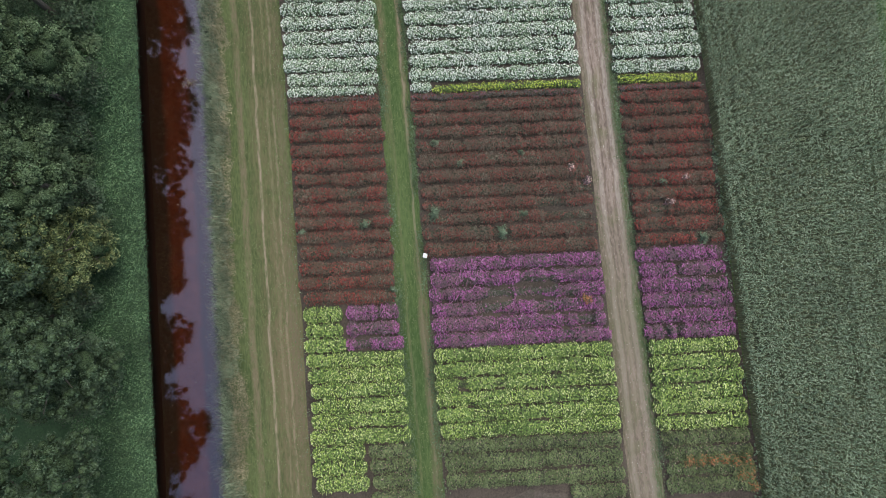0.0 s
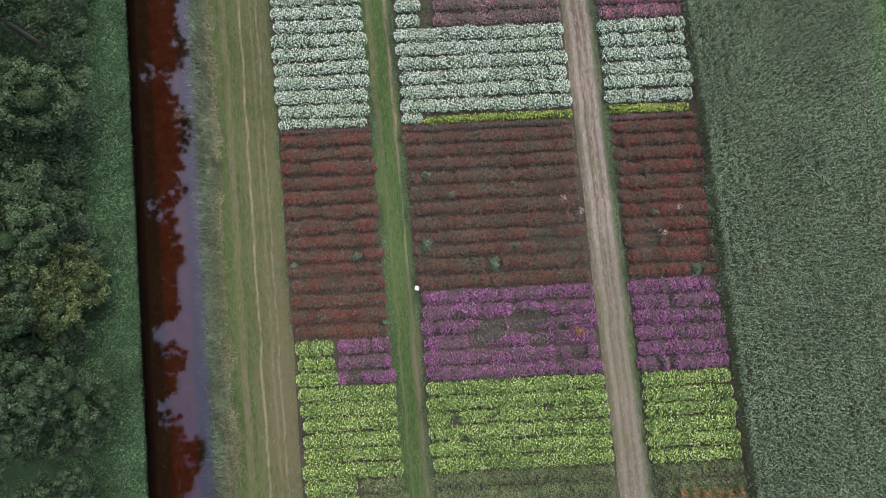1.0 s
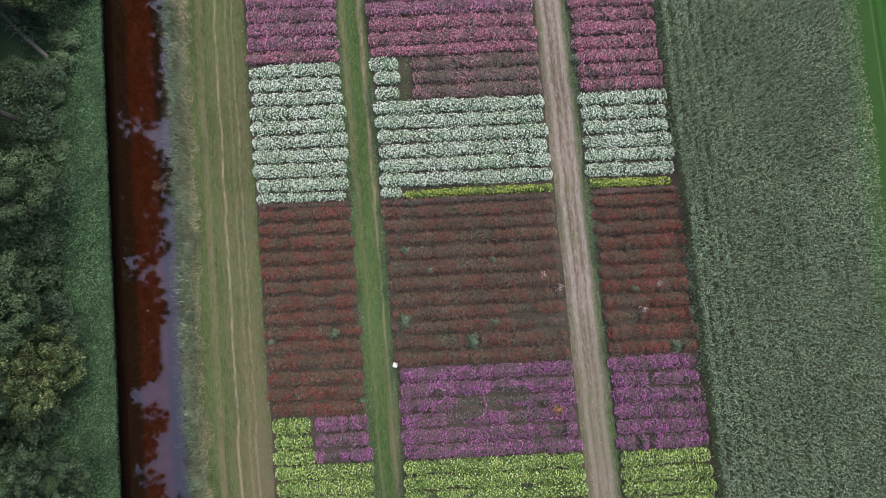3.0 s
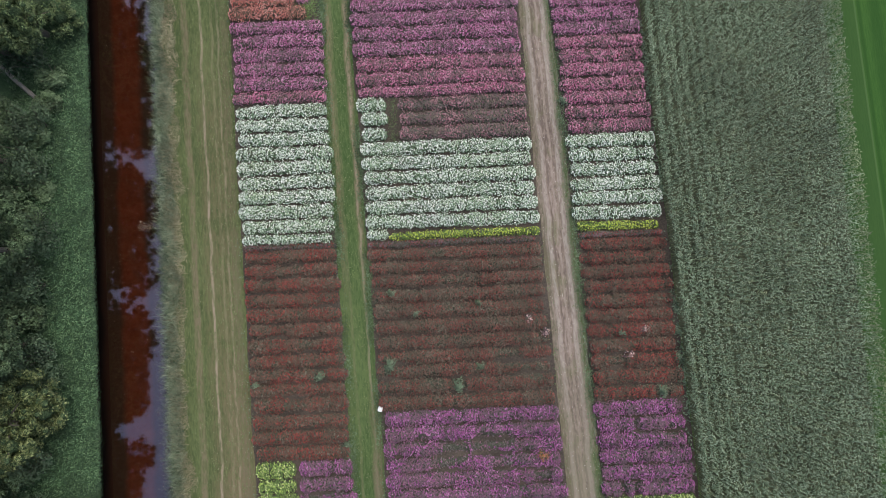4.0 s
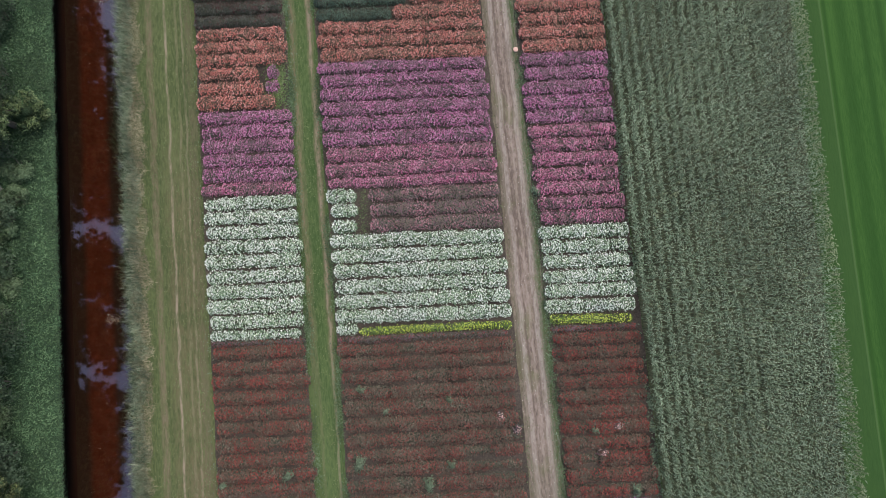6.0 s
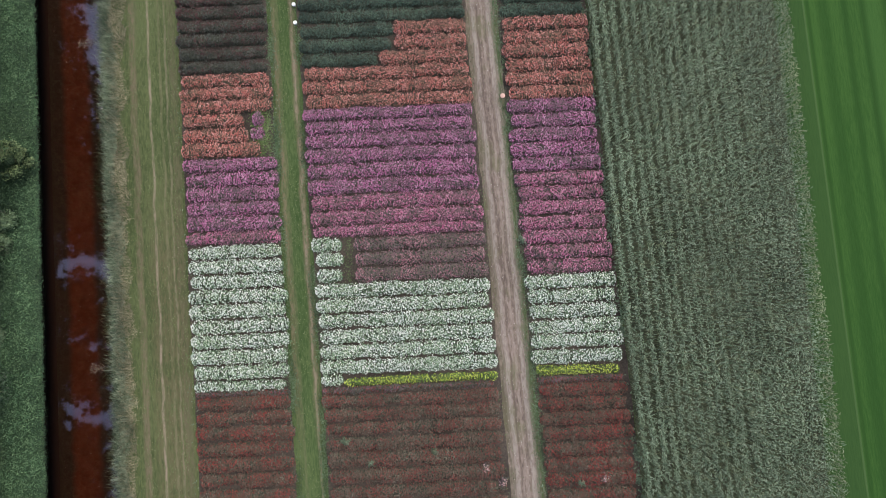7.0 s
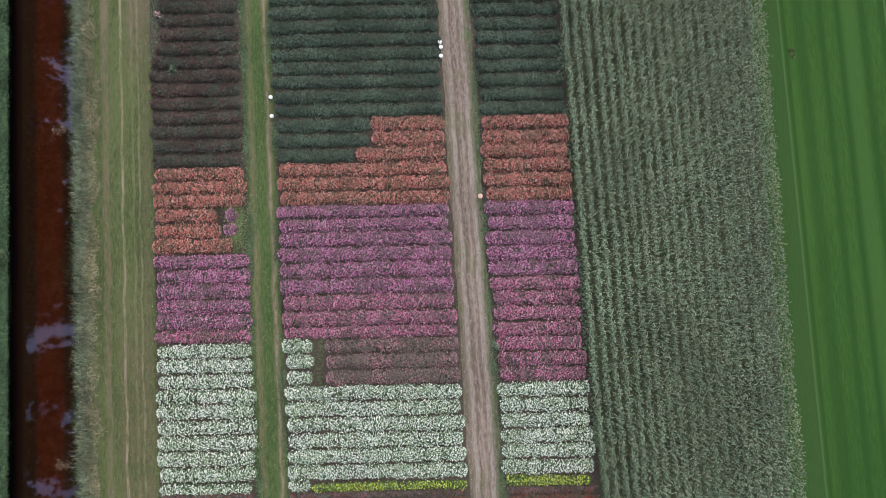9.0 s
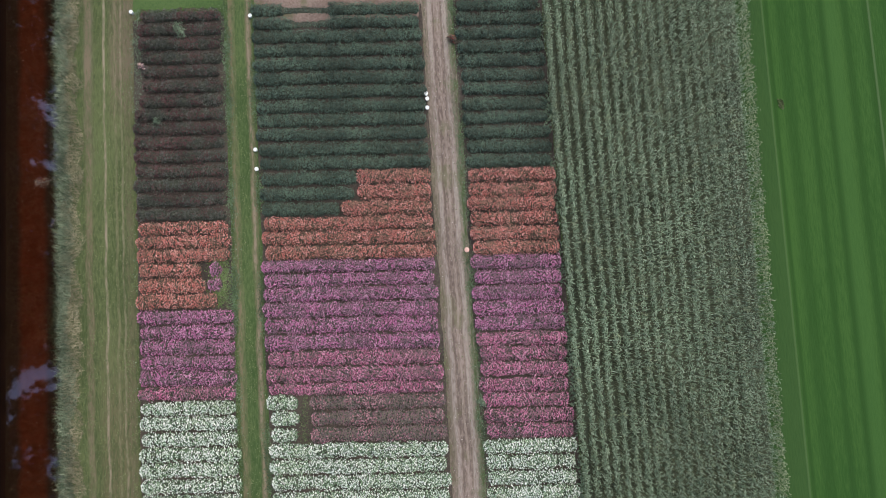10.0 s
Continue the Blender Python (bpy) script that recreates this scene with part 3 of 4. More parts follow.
def flower_row(kind, xa, xb, v_low, v_high, x_mid, gaps=(), group="flower rows"):
    """One row of plants from xa to xb between two furrows: a bushy mound of leaves with blossoms on it."""
    leaf_mat, petal_mat, pitch, size, height, label = LOOKS[kind]
    bare = pitch == 0 or pitch > 0.2
    seed_count[0] += 1
    seed = seed_count[0]
    rng = np.random.default_rng(seed)
    vc, half = (v_low + v_high) / 2, (v_high - v_low) / 2 * {"white": 0.93, "lime": 1.0, "red": 0.93, "rust": 0.95, "dark": 0.93, "wine": 0.9}.get(kind, 0.98)
    long = xb - xa
    ox, oy = (xa + xb) / 2, vc - ROW_SLOPE * ((xa + xb) / 2 - x_mid)
    patchy = {"purple": 0.75, "red": 0.5, "rust": 0.6, "mauve": 0.35, "olive": 0.3}.get(kind, 0.22)

    def alive(x, y):
        k = 0.5 + 0.5 * (0.6 * smooth_noise(x, seed + 900, 0.9) + 0.4 * smooth_noise(x, seed + 950, 0.35))
        ok = 1 - patchy * np.clip((0.38 - k) / 0.25, 0, 1)
        for gx, gy, r, keep in gaps:
            ok = np.where((x - gx) ** 2 + ((y - gy) * 1.3) ** 2 < r * r, ok * keep, ok)
        return ok

    def line(x):
        return vc - ROW_SLOPE * (x - x_mid) + 0.035 * smooth_noise(x, seed + 1, 1.6)

    def mound(x):
        plants = 0.5 + 0.5 * np.cos(2 * np.pi * x / 0.42 + seed)
        h = height * (0.74 + 0.16 * plants + 0.22 * smooth_noise(x, seed + 2, 0.33))
        w = half * (0.93 + 0.07 * plants + 0.13 * smooth_noise(x, seed + 3, 0.3))
        live = alive(x, line(x))
        fall = np.clip(np.minimum(x - xa + 0.16, xb - x + 0.16) / 0.3, 0.35, 1)
        return h * (0.12 + 0.88 * live) * fall, w * (0.6 + 0.4 * live) * fall

    def on_mound(n, lift, step=0.0):
        if step:
            gx, gu = np.meshgrid(np.arange(xa, xb, step), np.arange(-1 + 0.5 * step / half, 1, step / half), indexing="ij")
            x = gx.ravel() + rng.uniform(-0.42, 0.42, gx.size) * step
            u = np.clip(gu.ravel() + rng.uniform(-0.42, 0.42, gx.size) * step / half, -1, 1)
            n = len(x)
        else:
            x = rng.uniform(xa - 0.03, xb + 0.03, n)
            u = rng.uniform(-1, 1, n)
        h, w = mound(x)
        side = np.sqrt(np.clip(1 - np.abs(u) ** 2.6, 0, 1))
        y = line(x) + u * w + rng.normal(0, 0.028, n)
        z = h * (0.30 + 0.70 * side) + lift
        nrm = np.stack([rng.normal(0, 0.45, n), 0.8 * u + rng.normal(0, 0.4, n), 0.5 + side * 0.7], 1)
        return x, y, np.stack([x - ox, y - oy, z], 1), nrm

    row = thing("flower_row", ox, oy, 0, label, "flowers", group)
    # the dense inner body of the row; its dark colour holds the shade between leaves
    xs = np.linspace(xa, xb, max(4, int(long / 0.14)))
    h, w = mound(xs)
    us = np.array([-1, -0.72, -0.3, 0.3, 0.72, 1.0])
    zs = np.array([0.0, 0.45, 0.68, 0.68, 0.45, 0.0])
    rough = rng.uniform(0.8, 1.12, (len(xs), 6))
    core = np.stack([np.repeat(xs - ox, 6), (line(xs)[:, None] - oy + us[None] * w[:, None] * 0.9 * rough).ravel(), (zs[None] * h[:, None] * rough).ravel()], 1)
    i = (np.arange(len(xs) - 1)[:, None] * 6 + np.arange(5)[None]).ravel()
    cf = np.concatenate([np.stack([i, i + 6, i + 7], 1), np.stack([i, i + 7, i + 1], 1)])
    count = int(long * half * 2 * ({"wine": 540, "dark": 540, "olive": 540, "lime": 520}.get(kind) or {"pink": 270, "violet": 270}.get(kind, 360)))
    x, y, at, nrm = on_mound(count, 0.0)
    keep = rng.uniform(0, 1, count) < (0.25 + 0.75 * alive(x, y)) * np.clip(0.55 + 0.9 * patch_noise(x, y, 22, 0.16), 0, 1)
    nrm[:, 2] *= rng.uniform(0.15, 1.2, count)
    at[:, 2] += rng.uniform(-0.05, 0.055, count)
    leaves = scatter(SLIM, at[keep], nrm[keep], rng.uniform(0.05, 0.105, keep.sum()) * (0.75 if bare else 0.8), rng, facing(nrm[keep], 0.7, rng))
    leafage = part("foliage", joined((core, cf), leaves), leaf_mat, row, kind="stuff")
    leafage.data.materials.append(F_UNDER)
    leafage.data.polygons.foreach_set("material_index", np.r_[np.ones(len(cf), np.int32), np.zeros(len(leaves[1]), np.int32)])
    if pitch:
        x, y, at, nrm = on_mound(0, 0.05, pitch)
        count = len(x)
        at[:, 2] += rng.uniform(-0.05, 0.07, count)
        keep = rng.uniform(0, 1, count) < alive(x, y) ** 1.6 * np.clip(0.35 + 1.25 * patch_noise(x, y, 21, 0.13), 0, 1)
        part("blossoms", scatter(BLOOM, at[keep], nrm[keep], size * rng.uniform(0.75, 1.25, keep.sum()), rng, facing(nrm[keep], 0.5, rng)), petal_mat, row, kind="stuff")
    return row


def rows(kind, xa, xb, furrows, x_mid, **more):
    for a, b in zip(furrows[:-1], furrows[1:]):
        flower_row(kind, xa + RNG.uniform(-0.12, 0.12), xb + RNG.uniform(-0.12, 0.12), min(a, b), max(a, b), x_mid, **more)


def even(a, b, n):
    return [a + (b - a) * k / n for k in range(n + 1)]


# the bed beside the lane
WX = -5.0
rows("olive", -4.5, -2.3, [-10.1, -9.25, -8.42, -7.65, -6.88], WX)
rows("lime", -7.5, -4.75, [-9.25, -8.42, -7.65, -6.88], WX)
rows("lime", -7.45, -2.42, [-6.88, -6.02, -5.27, -4.49, -3.71, -2.89, -2.08], WX)
rows("lime", -7.48, -5.42, [-2.08, -1.33, -0.53, 0.34], WX)
rows("purple", -5.25, -2.42, [-2.08, -1.33, -0.53, 0.34], WX)
RED_GAPS = ((-3.9, 4.6, 0.5, 0.35), (-5.2, 3.3, 0.6, 0.4), (-4.4, 6.3, 0.4, 0.4), (3.4, 3.6, 0.5, 0.3), (0.1, 4.9, 0.7, 0.35), (6.3, 4.7, 0.8, 0.4), (7.6, 4.0, 0.7, 0.35), (2.2, 4.0, 0.5, 0.4), (14.2, 2.3, 0.4, 0.4), (12.0, 4.2, 0.5, 0.4))
rows("red", -7.5, -2.5, [0.36, 1.17, 1.96, 2.81, 3.66, 4.36, 5.15, 5.94, 6.77, 7.57, 8.40, 9.16, 9.98, 10.79, 11.56], WX, gaps=RED_GAPS)
rows("dull", -7.4, -2.6, [11.48, 11.84], WX)
rows("white", -7.62, -2.6, [11.78, 12.38], WX)
rows("white", -7.55, -2.45, [12.38, 13.18, 14.02, 14.83, 15.62, 16.43, 17.23, 18.04, 18.83, 19.63], WX)
rows("pink", -7.55, -2.5, [19.63, 20.39], WX)
rows("violet", -7.5, -2.5, [20.39, 21.23, 22.04, 22.88, 23.70, 24.48], WX)
rows("salmon", -7.55, -3.3, [24.50, 25.36], WX)
rows("salmon", -7.55, -4.05, [25.36, 26.2, 27.02], WX)
rows("violet", -3.75, -2.95, [25.45, 26.2, 27.0], WX)
rows("salmon", -7.5, -2.55, [27.02, 27.80, 28.56, 29.28], WX)
rows("wine", -7.6, -2.6, even(29.28, 35.7, 8), WX)
rows("wine", -7.2, -2.75, even(35.7, 41.5, 7), WX)

# the wide bed between the two paths
MX = 4.0
rows("olive", -0.75, 8.6, [-9.8, -8.94, -8.0, -7.21], MX)
rows("olive", 5.7, 8.6, [-10.6, -9.8], MX)
rows("lime", -0.8, 8.62, [-7.21, -6.41, -5.62, -4.83, -4.08, -3.30, -2.52], MX, gaps=((0.6, -4.35, 0.28, 0.1), (2.5, -4.4, 0.25, 0.2), (0.95, -5.4, 0.22, 0.1), (5.5, -4.2, 0.3, 0.3)))
PURPLE_GAPS = ((3.0, 0.1, 0.75, 0.12), (4.6, 0.4, 0.8, 0.15), (5.6, 0.55, 0.6, 0.2), (2.2, -0.35, 0.6, 0.2), (5.3, -0.7, 0.5, 0.3), (7.4, -1.5, 0.5, 0.35), (1.3, 0.9, 0.4, 0.4), (6.8, -0.1, 0.3, 0.4))
rows("purple", -0.65, 8.55, even(-2.52, 2.28, 6), MX, gaps=PURPLE_GAPS)
rows("rust", -0.75, 8.45, [2.28, 3.12, 3.97, 4.70, 5.46, 6.26, 7.10, 7.98, 8.76, 9.50, 10.24, 10.98], MX, gaps=RED_GAPS)
rows("dull", -0.7, 8.4, [10.98, 11.36], MX)
rows("white", -0.8, 0.35, [11.42, 12.08], MX)
rows("yellow", 0.45, 8.5, [11.36, 11.84], MX)
rows("white", -0.7, 8.6, even(11.98, 16.9, 6), MX)
rows("white", -0.75, 0.78, even(16.9, 19.4, 3), MX)
rows("mauve", 1.5, 8.55, even(16.9, 19.4, 3), MX)
rows("pink", -0.75, 8.6, [19.4, 20.04, 20.91, 21.77], MX)
rows("violet", -0.75, 8.6, [21.77, 22.64, 23.5, 24.36, 25.18, 25.93, 26.62], MX)
rows("salmon", -0.7, 8.6, [26.62, 27.44, 28.24, 29.0], MX)
rows("salmon", 3.6, 8.6, [29.0, 29.88], MX)
rows("salmon", 4.65, 8.6, [29.88, 30.74, 31.58], MX)
rows("dark", -0.75, 3.4, [29.0, 29.86], MX)
rows("dark", -0.75, 4.45, [29.86, 30.68, 31.58], MX)
rows("dark", -0.8, 8.62, even(31.58, 39.7, 10), MX)
rows("dark", -0.8, 8.6, even(39.7, 41.3, 2), MX, gaps=((2.2, 41.0, 1.3, 0.1), (2.6, 40.2, 0.9, 0.25)))

# the bed beside the corn
EX = 13.0
rows("olive", 10.7, 15.3, [-11.0, -10.11, -9.34, -8.55, -7.72], EX, group="olive rows")
rows("lime", 10.55, 15.35, even(-7.72, -2.98, 6), EX)
rows("purple", 10.6, 15.3, even(-2.98, 1.93, 6), EX, gaps=((14.6, 0.2, 0.5, 0.3), (13.9, -0.5, 0.4, 0.4)))
rows("red", 10.65, 15.35, [1.98, 2.73, 3.60, 4.43, 5.23, 6.03, 6.81, 7.62, 8.44, 9.2, 9.96, 10.66], EX, gaps=RED_GAPS)
rows("dull", 10.6, 15.2, [10.66, 11.06], EX)
rows("yellow", 10.6, 15.2, [11.06, 11.58], EX)
rows("white", 10.6, 15.4, even(11.65, 16.5, 6), EX)
rows("pink", 10.75, 15.35, [16.5, 17.32, 18.13, 18.93], EX)
rows("pink", 10.6, 15.4, even(18.93, 22.18, 4), EX)
rows("violet", 10.6, 15.4, even(22.18, 26.31, 5), EX)
rows("salmon", 10.65, 15.45, even(26.31, 31.11, 6), EX)
rows("dark", 10.7, 15.4, even(31.11, 41.8, 13), EX)

# ---- corn ----
CORN_LEAVES = [corn_leaf_template(d) for d in (0.9, 1.4, 2.0, 2.6)]
for k in range(20):
    x0 = 15.66 + 0.507 * k
    rng = np.random.default_rng(500 + k)
    ys = np.arange(-15.5, 46, 0.115)
    ys = ys + rng.uniform(-0.05, 0.05, len(ys))
    xs = x0 + np.clip(rng.normal(0, 0.035, len(ys)), -0.1, 0.1) + 0.025 * smooth_noise(ys, 40 + k, 6.0)
    xs = xs + 0.032 * ys * k / 19
    tall = 1.38 + 0.08 * rng.normal(0, 1, len(ys)) + 0.08 * smooth_noise(ys, 60 + k, 3.0)
    oy = float(ys.mean())
    row = thing("corn_row", x0, oy, 0, "dense row of grey-green corn plants", "corn", "corn rows")
    pieces = {0: [], 1: []}
    near_edge = 25.4 + 0.032 * ys - xs
    dry = (rng.uniform(0, 1, len(ys)) < np.clip(1.0 - near_edge * 1.5, 0.04, 0.85)).astype(int)
    plane = rng.uniform(0, np.pi, len(ys))
    for j in range(2, 15):
        at = np.stack([xs - x0 + rng.normal(0, 0.06, len(ys)), ys - oy + rng.normal(0, 0.06, len(ys)), tall * (0.36 + 0.043 * j)], 1)
        spin = plane + j * np.pi + rng.normal(0, 0.9, len(ys))
        size = rng.uniform(0.115, 0.205, len(ys))
        which = rng.integers(0, 4, len(ys))
        for d in (0, 1):
            for q in range(4):
                sel = (which == q) & (dry == d)
                if sel.any():
                    lean = np.stack([rng.normal(0, 0.12, sel.sum()), rng.normal(0, 0.12, sel.sum()), np.ones(sel.sum())], 1)
                    pieces[d].append(scatter(CORN_LEAVES[q], at[sel], lean, size[sel], rng, spin[sel]))
    stem = (np.array([(0.012, 0, 0), (-0.006, 0.011, 0), (-0.006, -0.011, 0), (0.006, 0, 1), (-0.003, 0.005, 1), (-0.003, -0.005, 1)], float),
            np.array([(0, 1, 4), (0, 4, 3), (1, 2, 5), (1, 5, 4), (2, 0, 3), (2, 3, 5)]))
    base = np.stack([xs - x0, ys - oy, np.zeros(len(ys))], 1)
    # the row's upright corn stalks, all in one mesh
    part("stalks", scatter(stem, base, np.tile([[0, 0, 1.0]], (len(ys), 1)), tall, rng), M_STALK, row, kind="stuff")
    if pieces[0]:
        part("leaves", joined(*pieces[0]), F_CORN, row, kind="stuff")
    if pieces[1]:
        part("dry_leaves", joined(*pieces[1]), F_CORN_DRY, row, "yellowing leaves", "stuff")

# ---- canal banks ----
rng = np.random.default_rng(77)
n = 80000
x = -15.72 - rng.uniform(0, 1, n) ** 1.15 * 4.2
y = rng.uniform(-16, 50, n)
hump = 0.10 + 0.16 * (smooth_noise(y + x * 2, 7, 1.1) * 0.5 + 0.5) + 0.1 * np.clip((-15.4 - x) / 2, 0, 1)
z = rng.uniform(0.2, 1.15, n) * hump
stuff("bank_grass", scatter(SLIM, np.stack([x + 0.06 * smooth_noise(y, 8, 0.3), y, z], 1), np.stack([rng.normal(0.15, 0.35, n), rng.normal(0, 0.4, n), np.full(n, 1.3)], 1), rng.uniform(0.045, 0.105, n), rng), F_BANK,
      "dense dark green grass and nettles on the canal bank", "grass")
n = 12000
y = rng.uniform(-16, 50, n)
z = -rng.uniform(0.0, 0.4, n)
stuff("bank_grass", scatter(blade_template(0.05, 1.6), np.stack([-15.78 + rng.normal(0, 0.06, n), y, 0.12 + z * 0.4], 1), np.stack([np.full(n, 0.5), rng.normal(0, 0.35, n), np.full(n, 0.8)], 1), rng.uniform(0.08, 0.22, n), rng, rng.normal(0, 0.6, n)), F_BANK,
      "grass blades hanging over the cut canal bank", "grass")
BLADES = [blade_template(0.034, b, 2) for b in (0.7, 1.2, 1.7)]


def bank_height(x):
    return np.interp(x, [-12.85, -12.3, -11.9, -11.4, -10.9], [-1.1, -0.72, -0.35, -0.06, 0.0])


def reeds(name, count, x_low, x_high, size, lean, material, label, seed):
    rng = np.random.default_rng(seed)
    out = []
    for t in BLADES:
        n = count // 3
        y = rng.uniform(-16, 50, n)
        x = rng.uniform(x_low, x_high, n) + 0.28 * smooth_noise(y, seed, 1.1) + 0.16 * smooth_noise(y, seed + 1, 0.45)
        live = 0.5 + 0.5 * smooth_noise(y + x, seed + 2, 0.7)
        keep = rng.uniform(0, 1, n) < 0.45 + 0.55 * live
        x, y = x[keep], y[keep]
        n = len(x)
        nrm = np.stack([lean + rng.normal(0, 0.45, n), rng.normal(-0.1, 0.45, n), np.ones(n)], 1)
        out.append(scatter(t, np.stack([x, y, bank_height(x) - 0.01], 1), nrm, rng.uniform(*size, n), rng, np.pi + rng.normal(0, 1.1, n)))
    return stuff(name, joined(*out), material, label, "grass")


reeds("reeds", 66000, -12.82, -11.3, (0.22, 0.58), -0.7, F_REED, "tall pale green grass leaning over the water's edge", 81)
reeds("dry_grass", 48000, -11.85, -10.82, (0.16, 0.38), -0.25, F_STRAW, "strip of straw-coloured dry grass along the lane", 82)
reeds("grass", 8000, -10.95, -10.3, (0.08, 0.2), 0.0, F_WEED, "short green grass at the lane's edge", 83)


def turf(label, count, x_low, x_high, seed, material):
    """Short tufts of grass that stand over a trodden way."""
    rng = np.random.default_rng(seed)
    x, y = rng.uniform(x_low, x_high, count), rng.uniform(-13, 43, count)
    keep = rng.uniform(0, 1, count) < np.clip(patch_noise(x * 2.5, y, seed, 0.9) * 1.9 - 0.5, 0.03, 1)
    x, y = x[keep], y[keep]
    n = len(x)
    at = np.stack([x, y, rng.uniform(0.02, 0.05, n)], 1)
    stuff("grass", scatter(NARROW, at, np.stack([rng.normal(0, 0.5, n), rng.normal(0, 0.5, n), np.ones(n)], 1), rng.uniform(0.025, 0.065, n), rng), material, label, "grass")


turf("short green tufts of grass on the lane", 36000, -10.7, -7.65, 401, F_TURF)
turf("short green tufts of grass on the mown path", 14000, -2.55, -0.9, 402, F_TURF)
turf("sparse grass tufts on the dirt path", 2600, 8.65, 10.5, 403, F_TURF)
turf("ragged grass along the edge of the dirt path", 5200, 10.12, 10.6, 404, F_SOFT)

# weeds along the ends of the flower rows
def weeds(x0, spread, count, seed, material, y_low=-12, y_high=42, size=(0.025, 0.06)):
    rng = np.random.default_rng(seed)
    y = rng.uniform(y_low, y_high, count)
    keep = rng.uniform(0, 1, count) < np.clip(0.5 + 0.9 * smooth_noise(y, seed, 1.7), 0.04, 1)
    y = y[keep]
    n = len(y)
    x = x0 + rng.normal(0, spread, n) + 0.08 * smooth_noise(y, seed + 1, 0.8)
    at = np.stack([x, y, rng.uniform(0.02, 0.14, n)], 1)
    stuff("weeds", scatter(LEAF, at, np.stack([rng.normal(0, 0.4, n), rng.normal(0, 0.4, n), np.ones(n)], 1), rng.uniform(*size, n), rng), material, "low green weeds along the edge of a flower bed", "weeds")


weeds(-7.66, 0.15, 1520, 301, F_PALE_WEED)
weeds(-2.50, 0.14, 1900, 302, F_PALE_WEED)
weeds(-2.42, 0.15, 15000, 320, F_SOFT)
weeds(-0.93, 0.13, 12000, 303, F_SOFT)
weeds(8.66, 0.12, 1040, 304, F_OLIVE)
weeds(10.58, 0.14, 1700, 305, F_PALE_WEED)
weeds(10.55, 0.12, 9000, 321, F_SOFT)
weeds(15.5, 0.13, 4200, 306, F_PALE_WEED, size=(0.05, 0.11))
weeds(-2.95, 0.25, 900, 307, F_GREEN, 24.3, 27.3)
weeds(-3.3, 0.3, 1600, 309, F_LIME, 24.5, 27.2)
weeds(1.12, 0.14, 420, 308, F_OLIVE, 16.8, 19.5)

weeds(-7.4, 0.16, 1100, 310, F_PALE_WEED, 35.5, 41.6)
weeds(-2.75, 0.12, 900, 311, F_PALE_WEED, 29, 41.6)
weeds(-0.75, 0.12, 900, 312, F_WEED, 29, 41.6)

# single plants that stand out in the beds
def plant(x, y, wide, tall, leaf_mat, petal_mat, blooms, name, label, seed):
    rng = np.random.default_rng(seed)
    ob = thing(name, x, y, 0, label, "plant")
    n = int(320 * wide * wide * 4) + 30
    a, r = rng.uniform(0, 2 * np.pi, n), np.sqrt(rng.uniform(0, 1, n))
    z = tall * np.sqrt(np.clip(1 - r * r, 0, 1)) * rng.uniform(0.25, 1, n) + 0.05
    ragged = wide * (0.72 + 0.28 * np.sin(2 * a + seed) + 0.2 * np.sin(5 * a + 2 * seed)) * rng.uniform(0.75, 1.25, n)
    at = np.stack([r * ragged * np.cos(a), r * ragged * np.sin(a), z], 1)
    nrm = np.stack([np.cos(a) * r, np.sin(a) * r, np.full(n, 0.7)], 1) + rng.normal(0, 0.25, (n, 3))
    stem = (np.array([(0.02, 0, 0), (-0.01, 0.018, 0), (-0.01, -0.018, 0), (0, 0, 1)], float), np.array([(0, 1, 3), (1, 2, 3), (2, 0, 3)]))
    m = 9
    part("stems", scatter(stem, np.zeros((m, 3)), np.stack([rng.normal(0, 0.4, m), rng.normal(0, 0.4, m), np.ones(m)], 1), np.full(m, tall * 0.9), rng), M_STALK, ob)
    part("leaves", scatter(LEAF, at, nrm, rng.uniform(0.035, 0.08, n), rng), leaf_mat, ob)
    if blooms:
        pick = rng.integers(0, n, blooms)
        top = at[pick].copy()
        rr = np.clip(np.hypot(top[:, 0], top[:, 1]) / wide, 0, 1)
        top[:, 2] = tall * np.sqrt(np.clip(1 - rr * rr, 0, 1)) + 0.08
        part("blossoms", scatter(BLOOM, top, nrm[pick], rng.uniform(0.022, 0.036, blooms), rng), petal_mat, ob)


for k, (x, y, r) in enumerate([(0.28, 8.67, 0.3), (4.89, 7.75, 0.28), (3.45, 3.5, 0.42), (-0.1, 4.84, 0.45), (1.54, 7.51, 0.3), (4.73, 4.41, 0.3), (12.4, 5.5, 0.25), (15.38, 5.34, 0.3), (15.2, 4.02, 0.34),
                               (14.24, 2.26, 0.36), (-3.91, 4.59, 0.32), (-7.28, 4.44, 0.25), (-2.68, 1.0, 0.22), (10.62, 18.5, 0.3), (-5.0, 40.2, 0.6), (-6.3, 34.9, 0.4)]):
    plant(x, y, r, 0.62, F_PALE_WEED, P_WHITE, 0, "weed_plant", "pale green bushy weed among the flower rows", 700 + k)
for k, (x, y) in enumerate([(7.51, 6.69), (8.34, 5.93), (13.6, 5.65), (12.69, 4.36), (-7.07, 38.15)]):
    plant(x, y, 0.3, 0.5, F_MAUVE, P_BLUSH, 46, "dahlia_plant", "single pale pink dahlia among darker plants", 740 + k)
plant(7.53, -0.47, 0.4, 0.55, F_OLIVE, P_ORANGE, 190, "dahlia_plant", "single orange dahlia among the purple rows", 750)
plant(10.36, 38.71, 0.3, 0.4, F_BRONZE, P_RED, 60, "dahlia_plant", "dark red dahlia spreading over the path's edge", 751)
